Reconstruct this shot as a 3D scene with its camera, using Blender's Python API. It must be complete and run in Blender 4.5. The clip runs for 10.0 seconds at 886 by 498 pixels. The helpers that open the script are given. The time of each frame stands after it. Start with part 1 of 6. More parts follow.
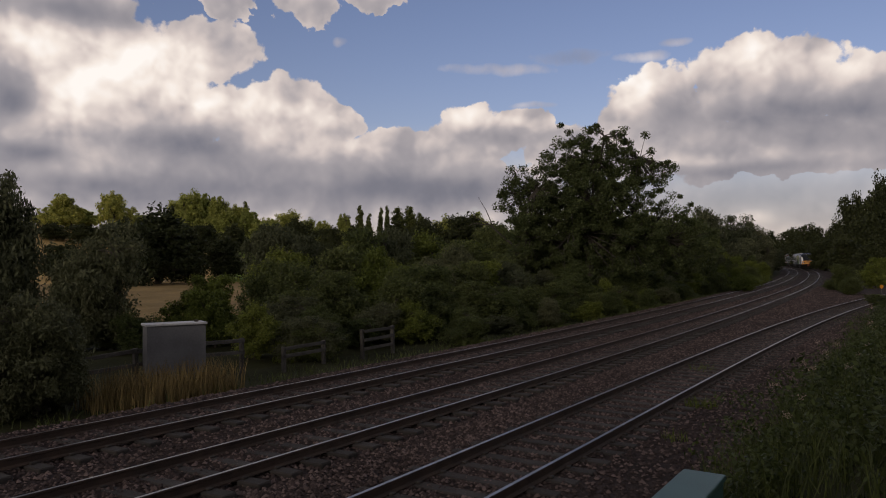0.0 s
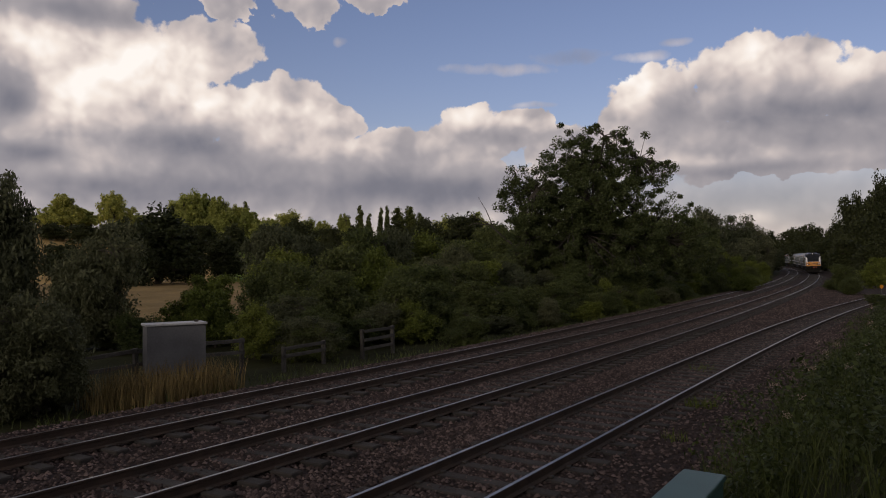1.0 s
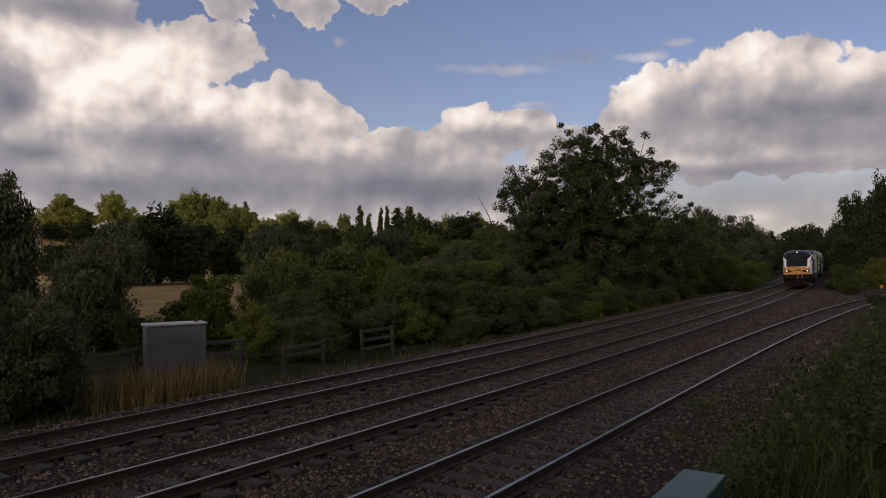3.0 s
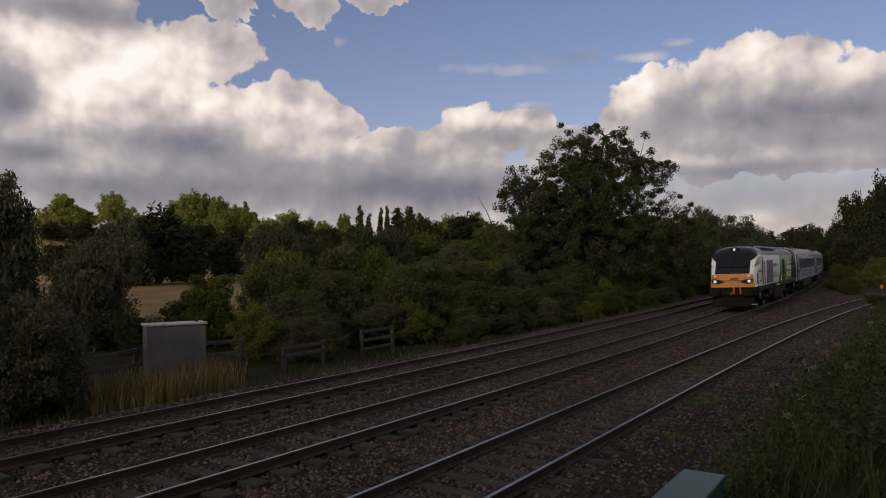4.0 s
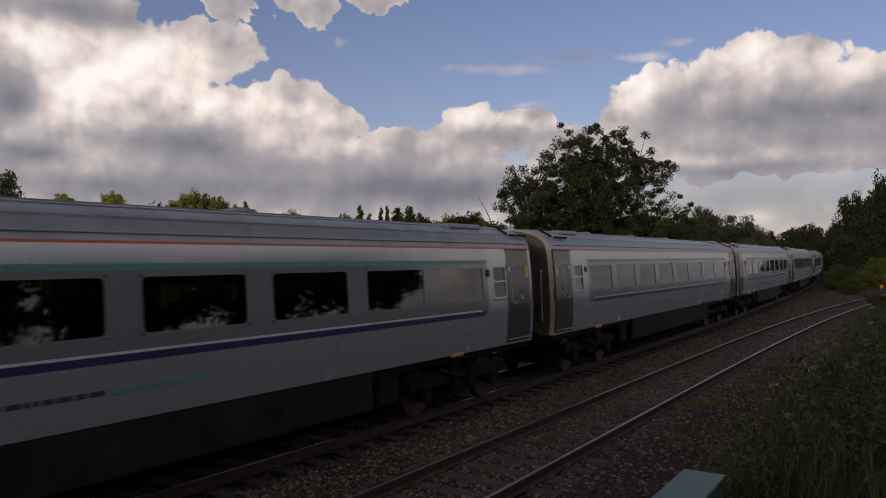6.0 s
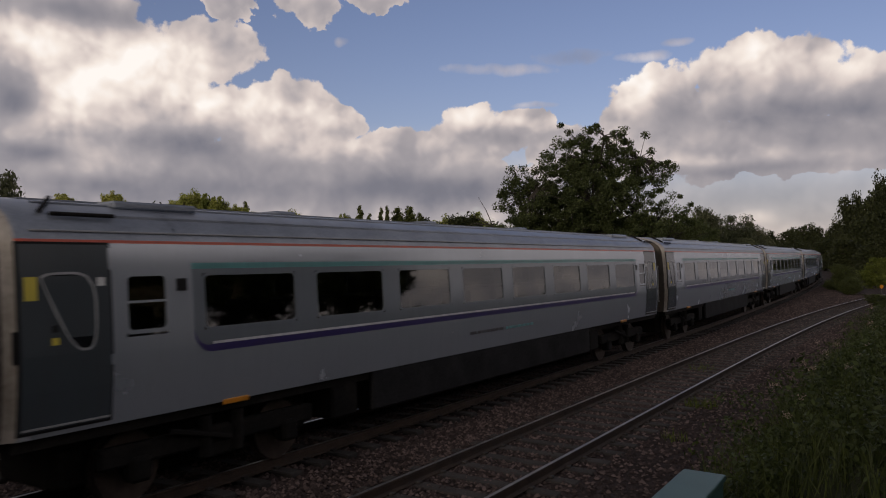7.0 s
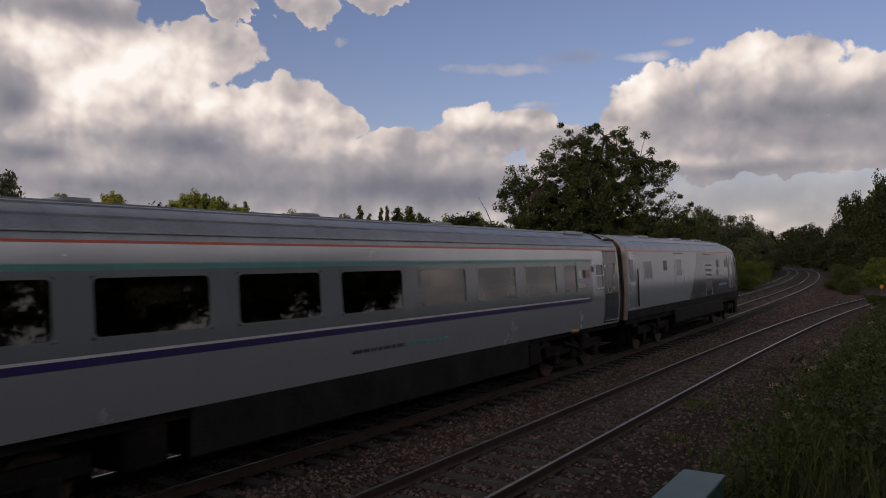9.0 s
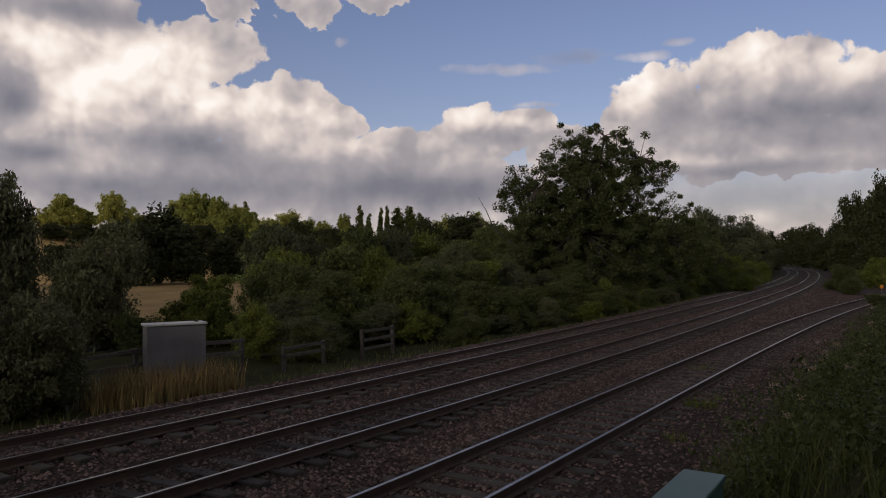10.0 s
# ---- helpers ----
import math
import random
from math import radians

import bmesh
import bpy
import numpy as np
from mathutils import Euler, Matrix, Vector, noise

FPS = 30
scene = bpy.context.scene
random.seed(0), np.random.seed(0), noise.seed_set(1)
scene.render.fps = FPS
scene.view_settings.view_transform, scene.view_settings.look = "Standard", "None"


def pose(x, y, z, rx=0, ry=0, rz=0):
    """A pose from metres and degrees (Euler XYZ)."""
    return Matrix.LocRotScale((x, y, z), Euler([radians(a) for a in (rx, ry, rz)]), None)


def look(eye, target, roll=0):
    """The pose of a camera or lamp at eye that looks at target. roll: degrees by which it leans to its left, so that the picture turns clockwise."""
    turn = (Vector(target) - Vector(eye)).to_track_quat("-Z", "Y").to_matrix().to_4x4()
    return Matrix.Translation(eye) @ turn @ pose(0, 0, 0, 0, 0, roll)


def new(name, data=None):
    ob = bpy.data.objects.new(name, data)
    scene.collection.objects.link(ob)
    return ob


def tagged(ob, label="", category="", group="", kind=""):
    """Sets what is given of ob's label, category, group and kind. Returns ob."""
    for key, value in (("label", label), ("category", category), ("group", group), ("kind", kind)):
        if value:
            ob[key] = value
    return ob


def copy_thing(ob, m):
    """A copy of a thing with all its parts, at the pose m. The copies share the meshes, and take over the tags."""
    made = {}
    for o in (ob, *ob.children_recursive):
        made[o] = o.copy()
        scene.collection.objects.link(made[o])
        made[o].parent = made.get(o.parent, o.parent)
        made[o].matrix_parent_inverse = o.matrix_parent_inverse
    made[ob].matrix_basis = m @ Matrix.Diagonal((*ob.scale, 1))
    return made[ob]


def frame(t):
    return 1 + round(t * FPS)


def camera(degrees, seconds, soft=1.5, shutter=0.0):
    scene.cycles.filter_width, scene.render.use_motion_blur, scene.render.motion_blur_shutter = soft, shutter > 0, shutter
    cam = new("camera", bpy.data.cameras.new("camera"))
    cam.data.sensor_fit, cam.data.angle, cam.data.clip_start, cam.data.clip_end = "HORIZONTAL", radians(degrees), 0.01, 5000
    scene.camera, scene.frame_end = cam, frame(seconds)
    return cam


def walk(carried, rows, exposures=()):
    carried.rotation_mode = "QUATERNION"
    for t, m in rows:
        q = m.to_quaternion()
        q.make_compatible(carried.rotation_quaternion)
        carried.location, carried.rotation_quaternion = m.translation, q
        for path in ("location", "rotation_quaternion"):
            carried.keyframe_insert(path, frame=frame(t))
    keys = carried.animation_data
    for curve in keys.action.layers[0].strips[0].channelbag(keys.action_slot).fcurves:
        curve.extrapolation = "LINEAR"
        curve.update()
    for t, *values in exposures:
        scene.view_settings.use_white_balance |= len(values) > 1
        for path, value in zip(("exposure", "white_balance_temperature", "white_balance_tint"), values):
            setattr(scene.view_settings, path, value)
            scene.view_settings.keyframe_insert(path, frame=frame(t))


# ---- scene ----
# Camera: stands still on the bank beside the line, three metres above the rails.
cam = camera(59.97, 10.0, soft=1.05, shutter=0.06)
EYE = (0.0, 0.0, 3.157)
CAM_POSE = Matrix.Translation(EYE) @ Euler((radians(90 + 0.518), 0, 0)).to_matrix().to_4x4() @ pose(0, 0, 0, 0, 0, 0.02)
walk(cam, [(0, CAM_POSE), (10, CAM_POSE)], exposures=[(0, 0.0, 6330, 15), (10, 0.0, 6330, 15)])

# World: a clear evening sky above the clouds, and a veiled low sun behind the camera to its left.
SUN_AZ, SUN_EL = radians(214), radians(15)
world = bpy.data.worlds.new("world")
scene.world = world
world.use_nodes = True
wn, wl = world.node_tree.nodes, world.node_tree.links
sky = wn.new("ShaderNodeTexSky")
sky.sky_type, sky.sun_disc = "NISHITA", False
sky.sun_elevation, sky.sun_rotation = SUN_EL, SUN_AZ
sky.air_density, sky.dust_density, sky.ozone_density = 1.0, 0.6, 2.0
tint = wn.new("ShaderNodeMix")
tint.data_type, tint.blend_type = "RGBA", "MULTIPLY"
tint.inputs[0].default_value = 1.0
tint.inputs[7].default_value = (1.2, 0.98, 1.05, 1)
wl.new(sky.outputs[0], tint.inputs[6])
wl.new(tint.outputs[2], wn["Background"].inputs[0])
wn["Background"].inputs[1].default_value = 0.085
sun_data = bpy.data.lights.new("sun", "SUN")
sun_data.energy, sun_data.angle, sun_data.color = 1.0, radians(10), (1.0, 0.86, 0.68)
sun = new("sun", sun_data)
sun.matrix_world = look((math.sin(SUN_AZ) * 50, math.cos(SUN_AZ) * 50, math.tan(SUN_EL) * 50), (0, 0, 0))


# ---------------------------------------------------------------- materials
class Nodes:
    """Small helper to wire a node tree."""

    def __init__(self, name):
        self.mat = bpy.data.materials.new(name)
        self.mat.use_nodes = True
        self.t = self.mat.node_tree
        self.bsdf = self.t.nodes["Principled BSDF"]
        self.out = self.t.nodes["Material Output"]

    def add(self, kind, **values):
        n = self.t.nodes.new(kind)
        if "operation" in values:
            n.operation = values["operation"]
        if "use_clamp" in values:
            n.use_clamp = values["use_clamp"]
        if "data_type" in values:
            n.data_type, n.blend_type = values["data_type"], values["blend_type"]
        return n

    def wire(self, a, b):
        self.t.links.new(a, b)

    def put(self, socket, value):
        if hasattr(value, "is_output"):
            self.wire(value, socket)
        else:
            socket.default_value = value

    def math(self, op, a, b=0.0, c=0.0, clamp=False):
        n = self.add("ShaderNodeMath", operation=op, use_clamp=clamp)
        for i, v in enumerate((a, b, c)):
            self.put(n.inputs[i], v)
        return n.outputs[0]

    def vmath(self, op, a, b=(0, 0, 0), c=(0, 0, 0)):
        n = self.add("ShaderNodeVectorMath", operation=op)
        self.put(n.inputs[0], a)
        self.put(n.inputs[1], b)
        if op == "MULTIPLY_ADD":
            self.put(n.inputs[2], c)
        return n.outputs["Value"] if op == "DOT_PRODUCT" else n.outputs[0]

    def coords(self, which="Object"):
        return self.add("ShaderNodeTexCoord").outputs[which]

    def noise(self, vec, scale, detail=3.0, rough=0.55, distort=0.0):
        n = self.add("ShaderNodeTexNoise")
        self.wire(vec, n.inputs["Vector"])
        n.inputs["Scale"].default_value, n.inputs["Detail"].default_value = scale, detail
        n.inputs["Roughness"].default_value, n.inputs["Distortion"].default_value = rough, distort
        return n.outputs["Fac"]

    def ramp(self, fac, stops, mode="LINEAR"):
        n = self.add("ShaderNodeValToRGB")
        n.color_ramp.interpolation = mode
        el = n.color_ramp.elements
        while len(el) < len(stops):
            el.new(0.5)
        for e, (p, c) in zip(el, stops):
            e.position, e.color = p, (*c, 1) if len(c) == 3 else c
        self.wire(fac, n.inputs[0])
        return n.outputs[0]

    def mix(self, fac, a, b, blend="MIX"):
        n = self.add("ShaderNodeMix", data_type="RGBA", blend_type=blend)
        self.put(n.inputs["Factor"], fac)
        for sock, v in ((n.inputs[6], a), (n.inputs[7], b)):
            self.put(sock, v if hasattr(v, "is_output") else (*v, 1))
        return n.outputs[2]

    def bump(self, height, strength, distance=0.02):
        n = self.add("ShaderNodeBump")
        n.inputs["Strength"].default_value, n.inputs["Distance"].default_value = strength, distance
        self.wire(height, n.inputs["Height"])
        self.wire(n.outputs[0], self.bsdf.inputs["Normal"])

    def finish(self, colour=None, rough=0.6, metal=0.0, spec=0.5):
        if colour is not None:
            self.put(self.bsdf.inputs["Base Color"], colour if hasattr(colour, "is_output") else (*colour, 1))
        self.put(self.bsdf.inputs["Roughness"], rough)
        self.put(self.bsdf.inputs["Metallic"], metal)
        self.put(self.bsdf.inputs["Specular IOR Level"], spec)
        return self.mat


def surface(name, dark, light, scale=3.0, fine=40.0, rough=0.7, metal=0.0, bump=0.3, spec=0.5, vary=0.0, dist=0.02):
    """A worn surface: two scales of noise between two colours, with relief."""
    n = Nodes(name)
    v = n.coords()
    a, b = n.noise(v, scale, 4), n.noise(v, fine, 3)
    f = n.math("ADD", n.math("MULTIPLY", a, 0.65), n.math("MULTIPLY", b, 0.35))
    col = n.ramp(f, [(0.33, dark), (0.67, light)])
    if vary:
        r = n.add("ShaderNodeObjectInfo").outputs["Random"]
        col = n.mix(1.0, col, n.ramp(r, [(0, (1 - vary,) * 3), (1, (1 + vary,) * 3)]), "MULTIPLY")
    if bump:
        n.bump(b, bump, dist)
    return n.finish(col, rough, metal, spec)


def paint(name, colour, rough=0.3, dirt=0.25, metal=0.0, spec=0.5):
    """Vehicle paint with a film of grime in patches and upright streaks."""
    n = Nodes(name)
    v = n.coords()
    a = n.noise(v, 1.3, 5)
    st = n.noise(n.vmath("MULTIPLY", v, (6.0, 6.0, 0.5)), 1.5, 3)
    f = n.math("MULTIPLY", n.math("MULTIPLY", a, st), 2.2, clamp=True)
    dirty = tuple(c * (1 - dirt) + 0.05 * dirt for c in colour)
    col = n.ramp(f, [(0.25, colour), (0.75, dirty)])
    return n.finish(col, n.math("ADD", n.math("MULTIPLY", a, 0.2), rough - 0.08), metal, spec)


def leaves(name, dark, light, rough=0.55, trans=0.25):
    """Foliage: each leaf of its own tint, a little light coming through."""
    n = Nodes(name)
    g = n.add("ShaderNodeNewGeometry").outputs["Random Per Island"]
    v = n.coords()
    f = n.math("ADD", n.math("MULTIPLY", g, 0.6), n.math("MULTIPLY", n.noise(v, 0.6, 2), 0.5))
    col = n.ramp(f, [(0.2, dark), (0.85, light)])
    r = n.add("ShaderNodeObjectInfo").outputs["Random"]
    col = n.mix(1.0, col, n.ramp(r, [(0, (0.75, 0.8, 0.75)), (1, (1.2, 1.15, 1.1))]), "MULTIPLY")
    mat = n.finish(col, rough, 0.0, 0.25)
    tr = n.add("ShaderNodeBsdfTranslucent")
    n.wire(col, tr.inputs["Color"])
    mx = n.add("ShaderNodeMixShader")
    mx.inputs[0].default_value = trans
    n.wire(n.bsdf.outputs[0], mx.inputs[1])
    n.wire(tr.outputs[0], mx.inputs[2])
    n.wire(mx.outputs[0], n.out.inputs["Surface"])
    return mat


def window_glass(name, tint=(0.10, 0.11, 0.12), ior=1.6):
    """Tinted glazing: reflects more at a slant, the rest passes through the tint."""
    n = Nodes(name)
    fr = n.add("ShaderNodeFresnel")
    fr.inputs["IOR"].default_value = ior
    gl = n.add("ShaderNodeBsdfGlossy")
    gl.inputs["Roughness"].default_value = 0.03
    tr = n.add("ShaderNodeBsdfTransparent")
    tr.inputs["Color"].default_value = (*tint, 1)
    mx = n.add("ShaderNodeMixShader")
    n.wire(fr.outputs[0], mx.inputs[0])
    n.wire(tr.outputs[0], mx.inputs[1])
    n.wire(gl.outputs[0], mx.inputs[2])
    n.wire(mx.outputs[0], n.out.inputs["Surface"])
    return n.mat


def glow(name, colour, strength):
    n = Nodes(name)
    n.bsdf.inputs["Emission Color"].default_value = (*colour, 1)
    n.bsdf.inputs["Emission Strength"].default_value = strength
    return n.finish(colour, 0.2)


M_BALLAST = surface("ballast_bed", (0.016, 0.012, 0.011), (0.06, 0.0445, 0.04), 0.5, 14, 0.95, bump=1.0, spec=0.15, dist=0.06)
M_VERGE = surface("verge_earth", (0.012, 0.014, 0.006), (0.04, 0.042, 0.018), 0.4, 9, 0.95, bump=0.8, spec=0.1)
M_SLEEPER = surface("sleeper_concrete", (0.014, 0.012, 0.011), (0.042, 0.037, 0.034), 2, 40, 0.95, vary=0.3)
M_RAIL = surface("rail_rust", (0.018, 0.011, 0.008), (0.05, 0.03, 0.02), 3, 60, 0.8)
M_RAILTOP = surface("rail_polished_steel", (0.2, 0.195, 0.19), (0.38, 0.372, 0.365), 3, 80, 0.33, metal=1.0, bump=0.05)
M_CABINET = surface("cabinet_grey_paint", (0.08, 0.084, 0.092), (0.145, 0.15, 0.162), 1.2, 18, 0.6, bump=0.08)
M_CABTOP = surface("cabinet_lid_paint", (0.3, 0.31, 0.32), (0.48, 0.49, 0.5), 2, 18, 0.5, bump=0.08)
M_POST = surface("weathered_timber", (0.02, 0.019, 0.017), (0.075, 0.07, 0.062), 3, 30, 0.9, vary=0.25)
M_TEAL = surface("teal_painted_steel", (0.03, 0.085, 0.075), (0.045, 0.115, 0.1), 3, 60, 0.45, bump=0.05)
M_BARK = surface("bark", (0.02, 0.017, 0.013), (0.07, 0.06, 0.048), 4, 22, 0.95, bump=0.8)
L_ASH = leaves("ash_leaves", (0.032, 0.045, 0.017), (0.098, 0.122, 0.044), 0.55, 0.45)
L_HEDGE = leaves("hedge_leaves", (0.036, 0.048, 0.017), (0.115, 0.138, 0.044), 0.6, 0.4)
L_WILLOW = leaves("willow_leaves", (0.044, 0.052, 0.027), (0.122, 0.132, 0.07), 0.6, 0.38)
L_LIME = leaves("young_leaves", (0.065, 0.085, 0.017), (0.17, 0.2, 0.038), 0.6, 0.42)
# far oaks: the hillside's sunlight is put into this brighter leaf colour
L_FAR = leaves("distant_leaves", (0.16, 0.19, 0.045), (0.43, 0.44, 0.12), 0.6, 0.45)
L_POPLAR = leaves("poplar_leaves", (0.05, 0.065, 0.018), (0.14, 0.155, 0.045), 0.6, 0.35)
L_DARK = leaves("wood_leaves", (0.018, 0.024, 0.009), (0.058, 0.068, 0.024), 0.6, 0.3)
L_WEED = leaves("weed_leaves", (0.024, 0.034, 0.011), (0.085, 0.106, 0.03))
L_DRY = leaves("dry_grass", (0.09, 0.066, 0.028), (0.28, 0.205, 0.09), 0.8, 0.15)
L_FLOWER = leaves("seed_heads", (0.16, 0.125, 0.105), (0.36, 0.29, 0.26), 0.8, 0.1)


# ---------------------------------------------------------------- mesh helpers
def mesh_from(name, verts, faces, mats, index=None, smooth=False):
    me = bpy.data.meshes.new(name)
    me.from_pydata([tuple(v) for v in verts], [], [tuple(f) for f in faces])
    for m in mats:
        me.materials.append(m)
    if index is not None:
        me.polygons.foreach_set("material_index", np.asarray(index, dtype=np.int32))
    if smooth:
        me.polygons.foreach_set("use_smooth", np.ones(len(me.polygons), dtype=bool))
    me.update()
    return me


def quads_mesh(name, verts, mat, per=4):
    """A mesh of loose polygons with the given corners each, from an array (n * per, 3)."""
    n = len(verts) // per
    me = bpy.data.meshes.new(name)
    me.vertices.add(n * per)
    me.vertices.foreach_set("co", np.asarray(verts, dtype=np.float32).ravel())
    me.loops.add(n * per)
    me.loops.foreach_set("vertex_index", np.arange(n * per, dtype=np.int32))
    me.polygons.add(n)
    me.polygons.foreach_set("loop_start", np.arange(0, n * per, per, dtype=np.int32))
    me.materials.append(mat)
    me.update(calc_edges=True)
    return me


def part(name, data, material, parent, label=""):
    """Links a bmesh or a mesh as one object under its thing."""
    if isinstance(data, bmesh.types.BMesh):
        me = bpy.data.meshes.new(name)
        data.to_mesh(me)
        data.free()
        me.materials.append(material)
    else:
        me = data
    ob = new(name, me)
    ob.parent = parent
    if label:
        tagged(ob, label)
    return ob


def box(x0, x1, y0, y1, z0, z1, bevel=0.0, segments=1):
    bm = bmesh.new()
    bmesh.ops.create_cube(bm, size=1, matrix=Matrix.LocRotScale(((x0 + x1) / 2, (y0 + y1) / 2, (z0 + z1) / 2), None, (x1 - x0, y1 - y0, z1 - z0)))
    if bevel:
        bmesh.ops.bevel(bm, geom=list(bm.edges), offset=bevel, segments=segments, affect="EDGES", profile=0.5)
    return bm


def rod(a, b, r, sides=8):
    bm = bmesh.new()
    a, b = Vector(a), Vector(b)
    m = Matrix.Translation((a + b) / 2) @ (b - a).to_track_quat("Z", "Y").to_matrix().to_4x4()
    bmesh.ops.create_cone(bm, cap_ends=True, segments=sides, radius1=r, radius2=r, depth=(b - a).length, matrix=m)
    return bm


def merge(*bms):
    out = bmesh.new()
    for b in bms:
        me = bpy.data.meshes.new("tmp")
        b.to_mesh(me)
        b.free()
        out.from_mesh(me)
        bpy.data.meshes.remove(me)
    return out


def empty(name, m=None):
    ob = new(name)
    ob.empty_display_size = 0.3
    if m is not None:
        ob.matrix_basis = m
    return ob


# ---------------------------------------------------------------- track plan
STEP = 0.5
STATIONS = np.arange(-300, 460, STEP)


def plan(x0, y0, heading, knots, bends):
    """A line of track through (x0, y0) at station 0, bent by the given curvatures at the knots."""
    k = np.interp(STATIONS, knots, bends)
    th = np.concatenate([[0], np.cumsum((k[1:] + k[:-1]) / 2 * STEP)])
    i0 = int(round(300 / STEP))
    th = th - th[i0] + heading
    mid = (th[1:] + th[:-1]) / 2
    x = np.concatenate([[0], np.cumsum(np.cos(mid) * STEP)])
    y = np.concatenate([[0], np.cumsum(np.sin(mid) * STEP)])
    return x - x[i0] + x0, y - y[i0] + y0, th


KNOTS = (-26, -25, 10, 40, 65, 85, 105, 130, 160, 190, 230)
MAIN = plan(1.5738, 19.7717, 0.99558, KNOTS, (0, -0.00023, 0.00174, 0.00034, 0.00136, 0.00117, 0.00065, 0.00102, 0.001, 0.00088, 0.00095))
SIDE = plan(-6.0527, 1.2274, 0.99071, (-26, -25, 10, 40, 65, 100, 160, 230), (0, 0.00312, 0.00044, -0.00224, -0.00325, -0.0047, -0.006, -0.003))
TILT = 0.0361
SPACING = 3.394


def along(line, s, off=0.0):
    """The point of a track line at station s, off metres to its far side, and the heading there."""
    x, y, t = (np.interp(s, STATIONS, a) for a in line)
    return x - np.sin(t) * off, y + np.cos(t) * off, t


def offset_of(line, x, y, lo=-120, hi=330):
    """Signed distance of points from a track line and the station there."""
    i0, i1 = int((lo + 300) / STEP), int((hi + 300) / STEP)
    lx, ly, lt = (a[i0:i1:4] for a in line)
    x, y = np.atleast_1d(x).ravel(), np.atleast_1d(y).ravel()
    out, st = np.empty(len(x)), np.empty(len(x))
    for a in range(0, len(x), 4000):
        dx, dy = x[a:a + 4000, None] - lx[None], y[a:a + 4000, None] - ly[None]
        j = np.argmin(dx * dx + dy * dy, axis=1)
        r = np.arange(len(j))
        out[a:a + 4000] = -np.sin(lt[j]) * dx[r, j] + np.cos(lt[j]) * dy[r, j]
        st[a:a + 4000] = STATIONS[i0:i1:4][j]
    return out, st


def smooth(a, b, x):
    t = np.clip((x - a) / (b - a), 0, 1)
    return t * t * (3 - 2 * t)


BED = -0.20


def ground_height(x, y):
    """Height of the one ground sheet."""
    x, y = np.asarray(x, float), np.asarray(y, float)
    shape = x.shape
    o, s = offset_of(MAIN, x, y)
    c, _ = offset_of(SIDE, x, y)
    o, s, c, x, y = o, s, c, x.ravel(), y.ravel()
    r = np.hypot(x, y)
    wav = 0.08 * np.sin(x * 0.9 + 1.3) * np.sin(y * 0.7) + 0.05 * np.sin(x * 2.3 - y * 1.7)
    far = -0.32 * smooth(5.2, 6.6, o) - 0.25 * smooth(9, 30, o) + wav * smooth(6, 9, o)
    # rising farmland beyond the near field
    hill = 13 * smooth(110, 300, r) * smooth(0.10, -0.55, np.arctan2(x, np.maximum(y, 1e-3))) * (y > 0)
    hill += 2.5 * smooth(120, 400, r)
    e = -c
    near = 1.75 * smooth(2.3, 6.8, e) + 1.2 * smooth(9, 30, e) + wav * smooth(2.5, 5, e)
    near = near * (1 - smooth(45, 90, s)) + smooth(45, 90, s) * (6.0 * smooth(6, 30, e) + 9 * smooth(25, 80, e)) * (1 - smooth(0.60, 0.78, np.arctan2(x, np.maximum(y, 1e-3))))
    z = BED + np.where(o > 2, far + hill * smooth(20, 60, o), near)
    return z.reshape(shape)


def spread(lo, hi, step, far, grow=1.14):
    a = list(np.arange(lo, hi + 1e-6, step))
    d = step
    while a[-1] < far:
        d *= grow
        a.append(a[-1] + d)
    d = step
    while a[0] > -far:
        d *= grow
        a.insert(0, a[0] - d)
    return np.array(a)


gx, gy = spread(-32, 70, 0.6, 3300), spread(-8, 112, 0.6, 3300)
GX, GY = np.meshgrid(gx, gy)
GZ = ground_height(GX, GY)
nx, ny = len(gx), len(gy)
ids = np.arange(nx * ny).reshape(ny, nx)
gf = np.stack([ids[:-1, :-1], ids[:-1, 1:], ids[1:, 1:], ids[1:, :-1]], -1).reshape(-1, 4)
cx, cy = (GX[:-1, :-1] + GX[1:, 1:]) / 2, (GY[:-1, :-1] + GY[1:, 1:]) / 2
go, gs = offset_of(MAIN, cx, cy)
gc, _ = offset_of(SIDE, cx, cy)
rr = np.hypot(cx, cy).ravel()
bank_edge = 2.9 + 0.5 * np.sin(cx.ravel() * 1.7) * np.sin(cy.ravel() * 0.9)
gmat = np.where((go < 5.6) & (gc > -bank_edge), 0, 1)
gmat = np.where((gmat == 1) & (go > 24) & (rr < 118), 2, gmat)
gmat = np.where((go > 24) & (rr >= 118), 3, gmat)

M_STUBBLE = surface("stubble_field", (0.16, 0.115, 0.05), (0.28, 0.2, 0.09), 0.15, 3, 0.95, bump=0.4, spec=0.1)


